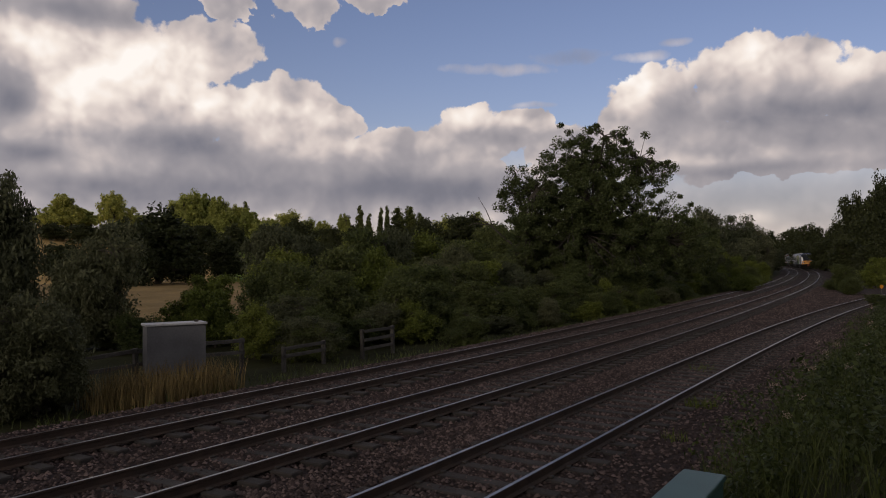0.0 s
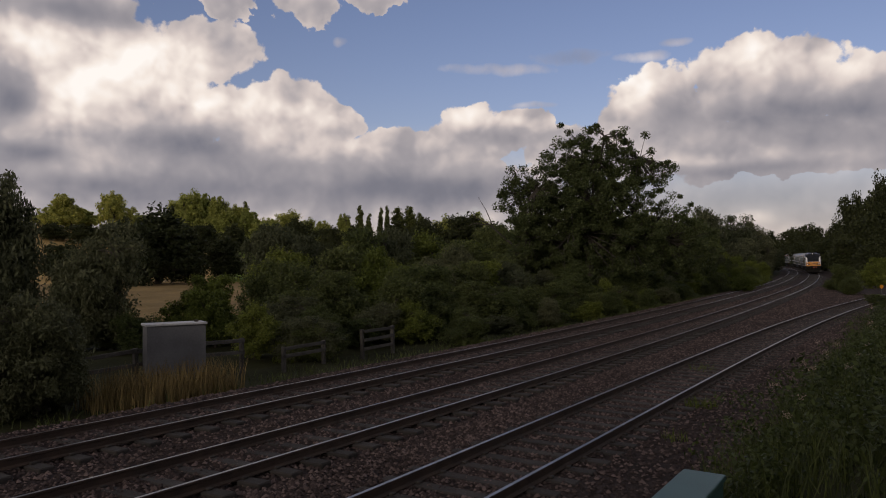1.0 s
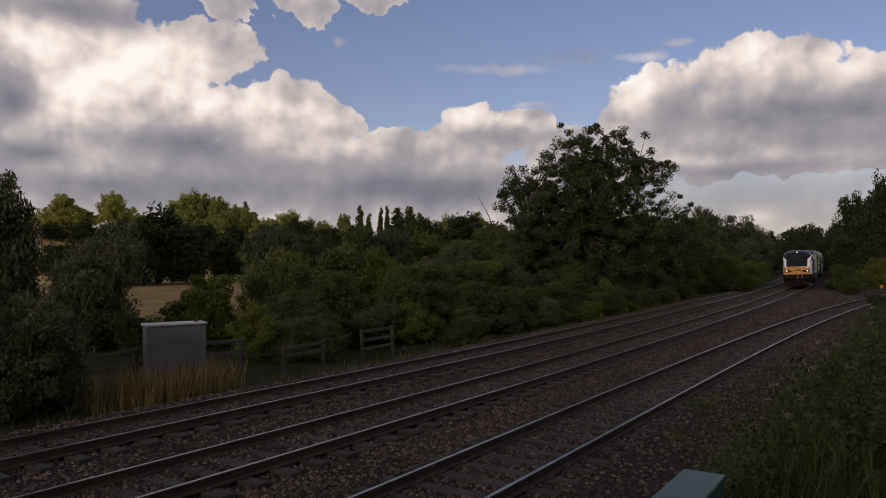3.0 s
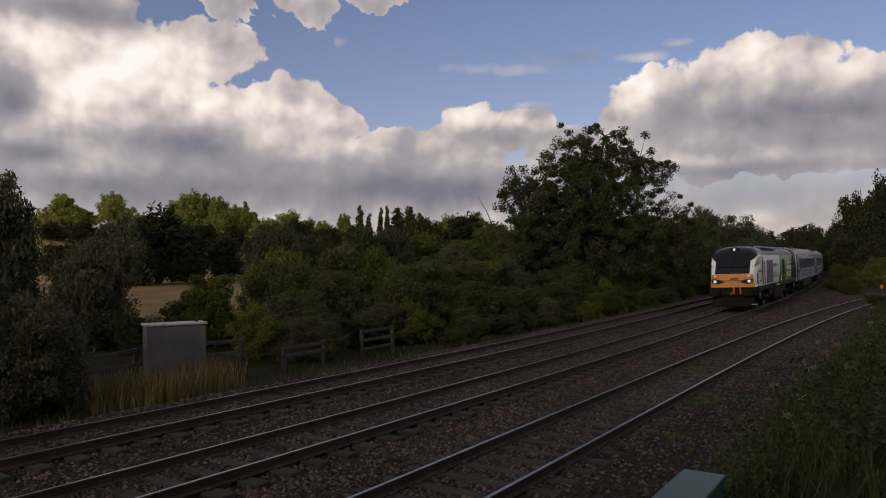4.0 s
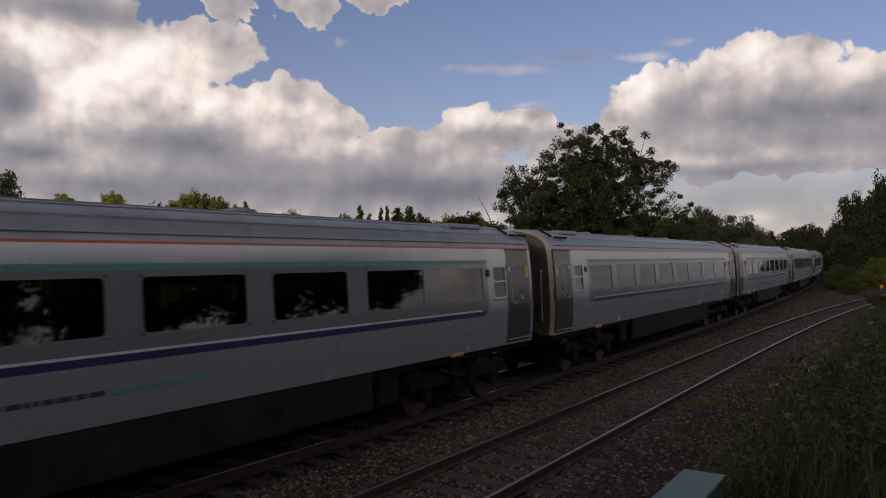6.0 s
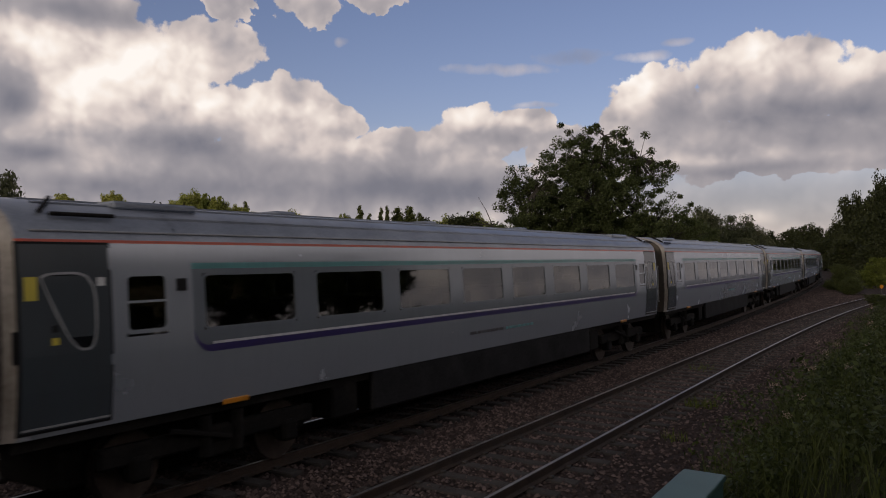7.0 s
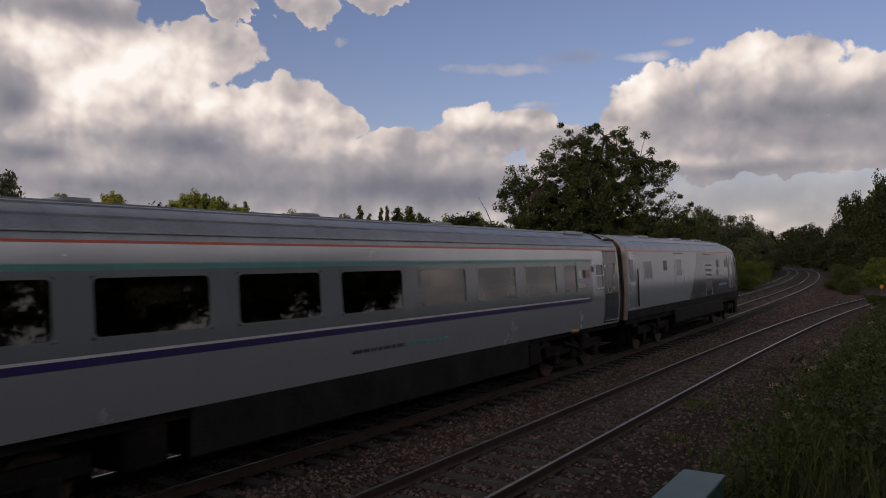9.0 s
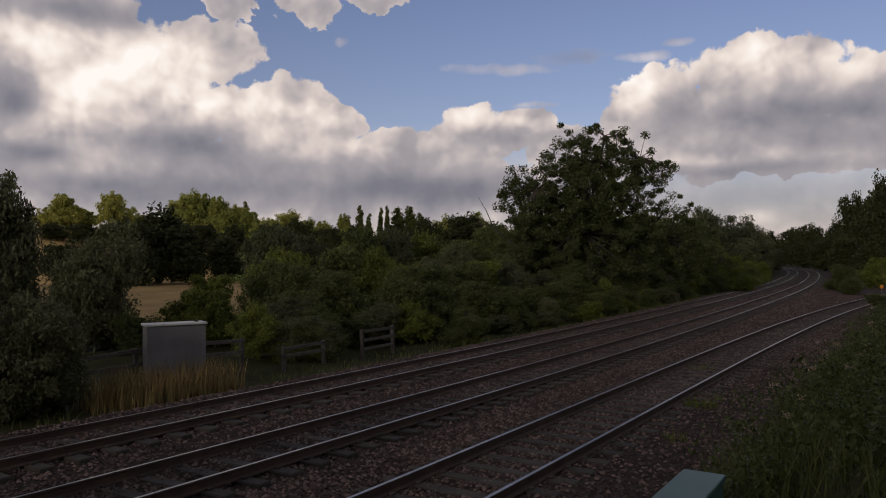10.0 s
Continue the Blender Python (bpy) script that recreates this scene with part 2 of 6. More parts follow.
def farmland():
    n = Nodes("farmland")
    v = n.coords()
    sx = n.add("ShaderNodeSeparateXYZ")
    n.wire(v, sx.inputs[0])
    big = n.noise(v, 0.012, 2)
    fine = n.noise(v, 0.4, 4)
    f = n.math("ADD", big, n.math("MULTIPLY", n.math("SUBTRACT", fine, 0.5), 0.15))
    ratio = n.math("DIVIDE", sx.outputs[0], n.math("MAXIMUM", sx.outputs[1], 1.0))
    f = n.math("ADD", n.math("MULTIPLY", n.math("SUBTRACT", f, 0.5), 0.35), ratio)
    f = n.math("ADD", f, 1.0)
    col = n.ramp(f, [(0.40, (0.36, 0.25, 0.1)), (0.68, (0.36, 0.25, 0.1)), (0.70, (0.13, 0.18, 0.03)), (0.79, (0.11, 0.16, 0.03)), (0.81, (0.25, 0.19, 0.09))])
    return n.finish(col, 0.95, 0.0, 0.1)


ground = new("ground", mesh_from("ground", np.stack([GX, GY, GZ], -1).reshape(-1, 3), gf, [M_BALLAST, M_VERGE, M_STUBBLE, farmland()], gmat, True))
tagged(ground, "dark ballast bed, grassy banks and stubble farmland", "ground", kind="structure")


# ---------------------------------------------------------------- rails and sleepers
RAIL_PROFILE = [(-0.07, -0.16), (-0.07, -0.148), (-0.012, -0.125), (-0.012, -0.045), (-0.036, -0.03), (-0.036, -0.006), (-0.028, 0.0),
                (0.028, 0.0), (0.036, -0.006), (0.036, -0.03), (0.012, -0.045), (0.012, -0.125), (0.07, -0.148), (0.07, -0.16)]


def rail_mesh(line, off, lift, s0, s1, tilt):
    ss = np.concatenate([np.arange(s0, 60, 1.0), np.arange(60, s1, 4.0)])
    pv, faces, idx = [], [], []
    k = len(RAIL_PROFILE)
    for s in ss:
        for (a, z) in RAIL_PROFILE:
            x, y, _ = along(line, s, off + a + z * tilt)
            pv.append((float(x), float(y), z + lift - a * tilt))
    for i in range(len(ss) - 1):
        for j in range(k - 1):
            a = i * k + j
            faces.append((a, a + 1, a + k + 1, a + k))
            idx.append(1 if j == 6 else 0)
    return mesh_from("rail", pv, faces, [M_RAIL, M_RAILTOP], idx)


def sleeper_mesh():
    bm = box(-0.13, 0.13, -1.28, 1.28, -0.20, 0, 0.02)
    for side in (-0.7525, 0.7525):
        for k in (-0.1, 0.1):
            b2 = box(-0.05, 0.05, side + k - 0.035, side + k + 0.035, 0, 0.035, 0.01)
            m2 = bpy.data.meshes.new("clip")
            b2.to_mesh(m2)
            b2.free()
            bm.from_mesh(m2)
            bpy.data.meshes.remove(m2)
    me = bpy.data.meshes.new("sleeper")
    bm.to_mesh(me)
    bm.free()
    me.materials.append(M_SLEEPER)
    return me


SLEEPER = sleeper_mesh()


def railway_track(line, shift, tilt, lift, s0, s1, near, label):
    t = empty("railway_track")
    tagged(t, label, "railway track", group="tracks side by side")
    for side in (-1, 1):
        part("rail", rail_mesh(line, shift + side * 0.7525 , lift - side * 0.7525 * tilt, s0, s1, tilt), None, t, "steel rail with a polished running head")
    rest_v, rest_f = [], []
    for s in np.arange(s0, 235, 0.65):
        x, y, th = along(line, s, shift)
        m = Matrix.Translation((x, y, lift - 0.162)) @ Euler((-tilt, 0, th)).to_matrix().to_4x4()
        if near[0] < s < near[1]:
            ob = new("sleeper", SLEEPER)
            ob.parent = t
            ob.matrix_basis = m
        else:
            b = len(rest_v)
            rest_v += [tuple(m @ Vector(c)) for c in ((-0.13, -1.28, 0), (0.13, -1.28, 0), (0.13, 1.28, 0), (-0.13, 1.28, 0), (-0.13, -1.28, -0.1), (0.13, -1.28, -0.1), (0.13, 1.28, -0.1), (-0.13, 1.28, -0.1))]
            rest_f += [(b, b + 1, b + 2, b + 3), (b + 4, b + 5, b + 1, b), (b + 6, b + 7, b + 3, b + 2)]
    rest = part("sleeper_row", mesh_from("sleeper_row", rest_v, rest_f, [M_SLEEPER]), None, t)
    tagged(rest, kind="stuff")


railway_track(MAIN, 0, TILT, 0, -120, 330, (-16, 130), "curving main line in dark ballast with concrete sleepers")
railway_track(MAIN, SPACING, TILT, 0, -120, 330, (-16, 130), "curving main line beside the hedge with rusty rails")
railway_track(SIDE, 0, 0, 0, -60, 150, (-6, 120), "branch track curving away to the wooded bank")


# ---------------------------------------------------------------- clouds: one far shell that drifts slowly
def cloud_material():
    n = Nodes("clouds")
    p = n.coords()
    sx = n.add("ShaderNodeSeparateXYZ")
    n.wire(n.vmath("NORMALIZE", p), sx.inputs[0])
    az = n.math("ARCTAN2", sx.outputs[0], sx.outputs[1])
    el = n.math("ARCSINE", sx.outputs[2])
    cmb = n.add("ShaderNodeCombineXYZ")
    n.wire(az, cmb.inputs[0])
    n.wire(el, cmb.inputs[1])
    uv = cmb.outputs[0]

    def stir(where, scale, detail, amount, upright=1.0):
        """The place moved about by a noise field."""
        t = n.add("ShaderNodeTexNoise")
        n.wire(where, t.inputs["Vector"])
        t.inputs["Scale"].default_value, t.inputs["Detail"].default_value, t.inputs["Roughness"].default_value = scale, detail, 0.55
        off = n.vmath("MULTIPLY", n.vmath("SUBTRACT", t.outputs["Color"], (0.5, 0.5, 0.5)), (amount, amount * upright, 0))
        return n.vmath("ADD", where, off)

    def billow(where, scale, detail=3.0):
        """Rounded heads on heads, as on a cauliflower."""
        v = n.add("ShaderNodeTexVoronoi")
        v.voronoi_dimensions, v.feature = "2D", "SMOOTH_F1"
        n.wire(where, v.inputs["Vector"])
        v.inputs["Scale"].default_value, v.inputs["Smoothness"].default_value = scale, 0.7
        v.inputs["Detail"].default_value, v.inputs["Roughness"].default_value = detail, 0.5
        return v.outputs["Distance"]

    def blobs(rows, where):
        best = None
        for (u, v, ru, rv) in rows:
            q = n.vmath("MULTIPLY_ADD", where, (1 / ru, 1 / rv, 0), (-u / ru, -v / rv, 0))
            d = n.math("SUBTRACT", 1.0, n.vmath("DOT_PRODUCT", q, q))
            best = d if best is None else n.math("MAXIMUM", best, d)
        return best

    def soft_sum(rows, where):
        total = None
        for (u, v, ru, rv, w) in rows:
            q = n.vmath("MULTIPLY_ADD", where, (1 / ru, 1 / rv, 0), (-u / ru, -v / rv, 0))
            g = n.math("MULTIPLY", n.math("EXPONENT", n.math("MULTIPLY", n.vmath("DOT_PRODUCT", q, q), -1.0)), w)
            total = g if total is None else n.math("ADD", total, g)
        return total

    rough = stir(uv, 9, 6, 0.06)
    fine = stir(uv, 14, 2, 0.03)
    # masses of cloud: azimuth, elevation and half sizes in radians
    mass = blobs([(0.165, 0.138, 0.093, 0.042), (-0.449, 0.192, 0.206, 0.126), (-0.507, 0.284, 0.163, 0.051), (-0.22, 0.169, 0.116, 0.065), (-0.142, 0.165, 0.045, 0.034), (-0.299, 0.253, 0.074, 0.049), (-0.255, 0.094, 0.496, 0.068), (0.049, 0.155, 0.088, 0.046), (0.103, 0.168, 0.048, 0.026), (-0.047, 0.13, 0.11, 0.04), (0.263, 0.174, 0.079, 0.071), (0.413, 0.201, 0.13, 0.067), (0.523, 0.182, 0.083, 0.061), (0.395, 0.13, 0.251, 0.048)], rough)
    mass = n.math("MAXIMUM", mass, blobs([(-0.275, 0.305, 0.035, 0.023), (-0.174, 0.312, 0.056, 0.032), (-0.085, 0.321, 0.047, 0.019)], stir(uv, 20, 6, 0.08)))
    wisp = stir(uv, 16, 2, 0.04, 0.3)
    thin = blobs([(0.165, 0.252, 0.054, 0.012), (0.071, 0.238, 0.077, 0.009), (0.118, 0.193, 0.028, 0.005), (0.256, 0.246, 0.034, 0.008), (0.297, 0.261, 0.024, 0.006), (-0.135, 0.269, 0.011, 0.007), (0.388, 0.052, 0.047, 0.011), (0.363, 0.074, 0.09, 0.008), (0.473, 0.1, 0.076, 0.014)], wisp)
    wide = n.noise(uv, 4, 4, 0.55)
    # the sky outside the view is covered with the same broken cloud
    outside = n.math("MAXIMUM", n.math("MULTIPLY", n.math("SUBTRACT", n.math("ABSOLUTE", az), 0.62), 5.0), n.math("MULTIPLY", n.math("SUBTRACT", el, 0.42), 6.0))
    outside = n.math("MINIMUM", n.math("ADD", outside, n.math("MULTIPLY", n.math("SUBTRACT", wide, 0.5), 2.0)), 0.8)
    body = n.math("MULTIPLY", n.math("MAXIMUM", mass, outside), 1.25)
    heads = billow(fine, 11)
    lit_heads = billow(n.vmath("ADD", fine, (-0.010, 0.015, 0)), 11)
    puff = n.noise(uv, 26, 7, 0.6)
    dens = n.math("ADD", body, n.math("MULTIPLY", n.math("SUBTRACT", 0.45, heads), 0.55))
    dens = n.math("ADD", dens, n.math("MULTIPLY", n.math("SUBTRACT", puff, 0.5), 0.8))
    dens = n.math("ADD", dens, n.math("MULTIPLY", n.math("SUBTRACT", 0.45, billow(uv, 34)), 0.4))
    cover = n.ramp(dens, [(0.0, (0, 0, 0)), (0.17, (1, 1, 1))], "EASE")
    dthin = n.math("ADD", thin, n.math("MULTIPLY", n.math("SUBTRACT", puff, 0.55), 2.2))
    cover = n.math("MAXIMUM", cover, n.math("MULTIPLY", dthin, 0.5, clamp=True))
    # haze of high thin cloud towards the horizon
    haze = n.ramp(el, [(0.0, (0.8, 0.8, 0.8)), (0.08, (0.7, 0.7, 0.7)), (0.12, (0.35, 0.35, 0.35)), (0.17, (0, 0, 0))])
    cover = n.math("MAXIMUM", cover, haze)

    # tone: sunlit heads, shaded bases, soft relief of the heads
    drift = stir(uv, 8, 2, 0.06, 0.5)
    level = n.math("ADD", soft_sum([(-0.455, 0.198, 0.077, 0.053, 0.42), (-0.349, 0.233, 0.085, 0.042, 0.36), (-0.275, 0.181, 0.089, 0.035, 0.26), (-0.163, 0.178, 0.054, 0.02, 0.34), (0.049, 0.178, 0.051, 0.018, 0.36), (0.114, 0.172, 0.044, 0.013, 0.22), (0.246, 0.216, 0.035, 0.036, 0.36), (0.388, 0.233, 0.082, 0.023, 0.28), (0.479, 0.217, 0.064, 0.022, 0.2), (-0.495, 0.243, 0.04, 0.026, 0.3), (0.385, 0.052, 0.028, 0.01, 0.22), (-0.106, 0.139, 0.095, 0.015, 0.16), (-0.375, 0.047, 0.21, 0.007, 0.12), (0.324, 0.117, 0.06, 0.008, 0.14)], drift), soft_sum([(-0.323, 0.141, 0.07, 0.025, -0.36), (-0.518, 0.179, 0.033, 0.029, -0.46), (-0.49, 0.122, 0.049, 0.013, -0.32), (-0.449, 0.281, 0.096, 0.017, -0.26), (-0.375, 0.084, 0.242, 0.018, -0.2), (-0.018, 0.087, 0.147, 0.025, -0.24), (-0.206, 0.117, 0.078, 0.014, -0.12), (0.426, 0.165, 0.147, 0.017, -0.24), (0.485, 0.135, 0.075, 0.016, -0.14), (0.363, 0.105, 0.096, 0.008, -0.14), (0.165, 0.252, 0.054, 0.016, -0.3), (0.085, 0.151, 0.044, 0.011, -0.12), (0.382, 0.074, 0.139, 0.034, -0.2)], drift))
    level = n.math("ADD", level, 0.535)
    crisp = n.math("MULTIPLY", n.math("SUBTRACT", level, 0.18), 1.7, clamp=True)
    relief = n.math("MULTIPLY", n.math("SUBTRACT", lit_heads, heads), 0.5)
    relief = n.math("ADD", relief, n.math("MULTIPLY", n.math("SUBTRACT", n.noise(uv, 9, 7, 0.52), 0.5), 0.3))
    relief = n.math("ADD", relief, n.math("MULTIPLY", n.math("SUBTRACT", 0.45, heads), 0.12))
    tone = n.math("ADD", level, n.math("MULTIPLY", relief, crisp))
    tone = n.math("ADD", tone, n.math("MULTIPLY", n.math("SUBTRACT", wide, 0.5), 0.1))
    edge = n.math("SUBTRACT", 1.0, n.math("MULTIPLY", dens, 1.6), clamp=True)
    tone = n.math("ADD", tone, n.math("MULTIPLY", edge, 0.08))
    tone = n.math("SUBTRACT", tone, n.ramp(el, [(0.0, (0.09, 0.09, 0.09)), (0.12, (0, 0, 0))]))
    # thick cloud overhead and behind lets less light through
    heavy = n.math("MULTIPLY", n.math("SUBTRACT", el, 0.40), 1.1)
    heavy = n.math("MINIMUM", n.math("MAXIMUM", heavy, 0.0), 0.385)
    open_sky = n.math("MULTIPLY", n.math("SUBTRACT", n.math("ABSOLUTE", az), 0.75), 0.5, clamp=True)
    tone = n.math("ADD", tone, n.math("MINIMUM", open_sky, 0.15))
    tone = n.math("SUBTRACT", tone, heavy, clamp=True)
    col = n.ramp(tone, [(0.0, (0.10, 0.105, 0.125)), (0.25, (0.20, 0.20, 0.225)), (0.5, (0.40, 0.37, 0.365)), (0.68, (0.66, 0.58, 0.52)), (0.86, (0.90, 0.81, 0.70)), (1.0, (1.0, 0.95, 0.85))])
    em = n.add("ShaderNodeEmission")
    n.wire(col, em.inputs[0])
    tr = n.add("ShaderNodeBsdfTransparent")
    mx = n.add("ShaderNodeMixShader")
    n.wire(cover, mx.inputs[0])
    n.wire(tr.outputs[0], mx.inputs[1])
    n.wire(em.outputs[0], mx.inputs[2])
    n.wire(mx.outputs[0], n.out.inputs["Surface"])
    n.mat.cycles.emission_sampling = "NONE"
    return n.mat


def cloud_shell():
    bm = bmesh.new()
    rings, seg, R = 24, 96, 4200
    grid = []
    for i in range(rings + 1):
        e = radians(-4 + 94 * i / rings)
        grid.append([bm.verts.new((R * math.cos(e) * math.sin(2 * math.pi * j / seg), R * math.cos(e) * math.cos(2 * math.pi * j / seg), R * math.sin(e))) for j in range(seg)])
    for i in range(rings):
        for j in range(seg):
            k = (j + 1) % seg
            bm.faces.new((grid[i][j], grid[i + 1][j], grid[i + 1][k], grid[i][k]))
    me = bpy.data.meshes.new("backdrop")
    bm.to_mesh(me)
    bm.free()
    me.materials.append(cloud_material())
    me.polygons.foreach_set("use_smooth", np.ones(len(me.polygons), dtype=bool))
    ob = new("backdrop", me)
    ob.matrix_basis = pose(0, 0, EYE[2])
    ob.visible_shadow = False
    return tagged(ob, "broken white and grey evening clouds over blue sky", "sky", kind="structure")


clouds = cloud_shell()


# ---------------------------------------------------------------- plants
def tube(points, radii, sides=6):
    """Vertices and faces of a tapered limb through points."""
    v, f = [], []
    pts = [Vector(p) for p in points]
    for i, p in enumerate(pts):
        d = (pts[min(i + 1, len(pts) - 1)] - pts[max(i - 1, 0)]).normalized()
        a = d.orthogonal().normalized()
        b = d.cross(a)
        for k in range(sides):
            t = 2 * math.pi * k / sides
            v.append(p + (a * math.cos(t) + b * math.sin(t)) * radii[i])
    for i in range(len(pts) - 1):
        for k in range(sides):
            j = (k + 1) % sides
            f.append((i * sides + k, i * sides + j, (i + 1) * sides + j, (i + 1) * sides + k))
    return v, f


def leaf_cloud(rng, centres, radii, count, size, flat=0.5, long=1.7, droop=0.0):
    """Corners of loose leaf blades scattered round clump centres."""
    n = len(centres)
    pick = rng.integers(0, n, count)
    d = rng.normal(size=(count, 3))
    d /= np.linalg.norm(d, axis=1)[:, None] + 1e-9
    r = rng.random(count) ** 0.45
    p = centres[pick] + d * (r * radii[pick])[:, None] * np.array([1, 1, 0.8])
    nrm = rng.normal(size=(count, 3)) * (1 - flat) + np.array([0, 0, flat]) + d * 0.35
    nrm /= np.linalg.norm(nrm, axis=1)[:, None] + 1e-9
    a = np.cross(nrm, rng.normal(size=(count, 3)))
    a /= np.linalg.norm(a, axis=1)[:, None] + 1e-9
    a[:, 2] -= droop
    b = np.cross(nrm, a)
    s = size * (0.6 + 0.8 * rng.random(count))[:, None]
    return np.stack([p - a * s * long * 0.5, p + b * s * 0.5 + nrm * s * 0.12, p + a * s * long * 0.5, p - b * s * 0.5 + nrm * s * 0.12], 1).reshape(-1, 3)


def plant(name, seed, lobes, leafmat, label, category, trunk_h=2.0, trunk_r=0.25, tips=90, leaf_n=6000, leaf=0.16, clump=0.8, flat=0.4, limbs=7, group="", shell=0.75, droop=0.0, long=1.7, kind=""):
    """A tree or shrub: trunk and limbs reaching into lobes (x, y, z, rx, ry, rz) and a crown of leaf clumps with gaps."""
    rng = np.random.default_rng(seed)
    lob = np.array(lobes, float)
    vol = lob[:, 3] * lob[:, 4] * lob[:, 5]
    which = rng.choice(len(lob), tips, p=vol ** 0.8 / np.sum(vol ** 0.8))
    d = rng.normal(size=(tips, 3))
    d /= np.linalg.norm(d, axis=1)[:, None]
    rad = np.where(rng.random(tips) < shell, 0.72 + 0.36 * rng.random(tips), 0.2 + 0.6 * rng.random(tips))
    cen = lob[which, :3] + d * rad[:, None] * lob[which, 3:]
    cen[:, 2] = np.maximum(cen[:, 2], 0.15)
    cr = clump * (0.55 + 0.9 * rng.random(tips))
    ob = empty(name)
    tagged(ob, label, category, group, kind)
    v, f = [], []

    def add(points, radii, sides):
        a, b = tube(points, radii, sides)
        o = len(v)
        v.extend(a)
        f.extend([tuple(i + o for i in q) for q in b])
    top = Vector((rng.normal() * 0.2, rng.normal() * 0.2, trunk_h))
    add([(0, 0, -0.4), (0.03, 0.02, trunk_h * 0.4), tuple(top)], [trunk_r * 1.25, trunk_r, trunk_r * 0.8], 8)
    joints = []
    for k in range(limbs):
        c = Vector(lob[k % len(lob), :3]) + Vector(rng.normal(size=3)) * float(lob[k % len(lob), 3]) * 0.4
        if c.z < trunk_h * 0.7:
            c.z = trunk_h * 0.9
        m = top.lerp(c, 0.5) + Vector(rng.normal(size=3)) * 0.25
        add([tuple(top * 0.9), tuple(m), tuple(c)], [trunk_r * 0.6, trunk_r * 0.36, trunk_r * 0.14], 6)
        joints += [m, c]
    J = np.array([tuple(j) for j in joints])
    for c in cen:
        j = J[np.argmin(np.sum((J - c) ** 2, 1))]
        mid = (j + c) / 2 + rng.normal(size=3) * 0.12
        add([tuple(j), tuple(mid), tuple(c)], [trunk_r * 0.13, trunk_r * 0.08, trunk_r * 0.03], 4)
    part("trunk", mesh_from("trunk", v, f, [M_BARK], None, True), None, ob)
    part("crown", quads_mesh("crown", leaf_cloud(rng, cen, cr, leaf_n, leaf, flat, long, droop), leafmat), None, ob)
    return ob


def shape(w, h, rng, n=7, low=0.12):
    """Lobes of a bushy outline of the given width and height."""
    out = []
    for i in range(n):
        a = rng.random() * 2 * math.pi
        r = w * 0.27 * rng.random() ** 0.6
        z = h * (low + 0.16 + 0.56 * i / n)
        k = 0.62 - 0.28 * i / n
        out.append((r * math.cos(a), r * math.sin(a), z, w * 0.5 * k * 1.15, w * 0.5 * k * 1.15, h * 0.24))
    out.append((rng.normal() * w * 0.06, 0, h * 0.80, w * 0.2, w * 0.2, h * 0.2))
    return out


def place(thing, x, y, turn=0.0, size=1.0, z=None):
    zz = float(ground_height(np.array([x]), np.array([y]))[0]) if z is None else z
    thing.matrix_basis = Matrix.Translation((x, y, zz - 0.05)) @ Euler((0, 0, turn)).to_matrix().to_4x4() @ Matrix.Scale(size, 4)
    return thing


def models(name, seed, count, w, h, leafmat, label, category, group, **kw):
    out = []
    for i in range(count):
        rng = np.random.default_rng(seed + i)
        out.append(plant(name, seed + 50 + i, shape(w, h, rng, low=kw.get("low", 0.12)), leafmat, label, category, group=group, **{k: v for k, v in kw.items() if k != "low"}))
    return out


USED = set()


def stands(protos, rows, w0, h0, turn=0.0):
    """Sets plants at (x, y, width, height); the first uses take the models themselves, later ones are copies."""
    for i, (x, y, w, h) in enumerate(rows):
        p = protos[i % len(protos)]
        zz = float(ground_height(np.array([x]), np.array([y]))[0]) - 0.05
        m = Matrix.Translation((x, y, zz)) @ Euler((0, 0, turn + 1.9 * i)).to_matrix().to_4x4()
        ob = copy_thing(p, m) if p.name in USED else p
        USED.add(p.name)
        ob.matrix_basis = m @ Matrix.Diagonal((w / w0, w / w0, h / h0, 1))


# the tall ash standing out of the hedge, with a bare limb
ASH_LOBES = [(-0.5, 0, 7.9, 5.9, 4.4, 4.3), (1.0, 0, 10.9, 3.4, 3.0, 2.5), (0, 0, 6.5, 5.6, 4.5, 3.6), (-0.4, 0, 10.6, 3.0, 2.8, 2.6), (3.4, 0.3, 9.0, 2.6, 2.6, 3.0), (-4.8, 0.4, 7.6, 2.6, 2.4, 2.3), (6.6, 0, 5.6, 2.2, 2.2, 1.8), (-2.6, -0.6, 9.0, 2.6, 2.4, 2.0),
             (1.6, 0.2, 12.2, 1.8, 1.8, 1.5), (-0.8, 0.2, 13.2, 1.7, 1.6, 1.3), (4.6, -0.4, 10.8, 1.5, 1.5, 1.7), (0.5, -1, 4.0, 6.5, 4.0, 2.6), (-4.5, -0.5, 4.8, 3.2, 2.6, 2.6), (4.8, -0.3, 4.4, 3.4, 2.8, 2.4), (0, -0.5, 7.8, 4.0, 3.4, 2.8), (-2.5, -1.5, 6.0, 3.0, 2.0, 2.6), (8.4, 0, 4.6, 2.2, 2.0, 1.9), (-0.3, 0, 14.0, 1.5, 1.2, 0.9), (3.5, 0, 12.8, 1.4, 1.2, 1.0), (5.8, 0, 10.6, 1.3, 1.2, 1.3), (7.4, 0, 7.4, 1.5, 1.4, 1.4), (-6.4, 0, 9.0, 1.6, 1.4, 1.4)]
ASH_LOBES = [(x, y, z, rx, ry * (0.72 if z > 7 else 0.95), rz) for x, y, z, rx, ry, rz in ASH_LOBES]
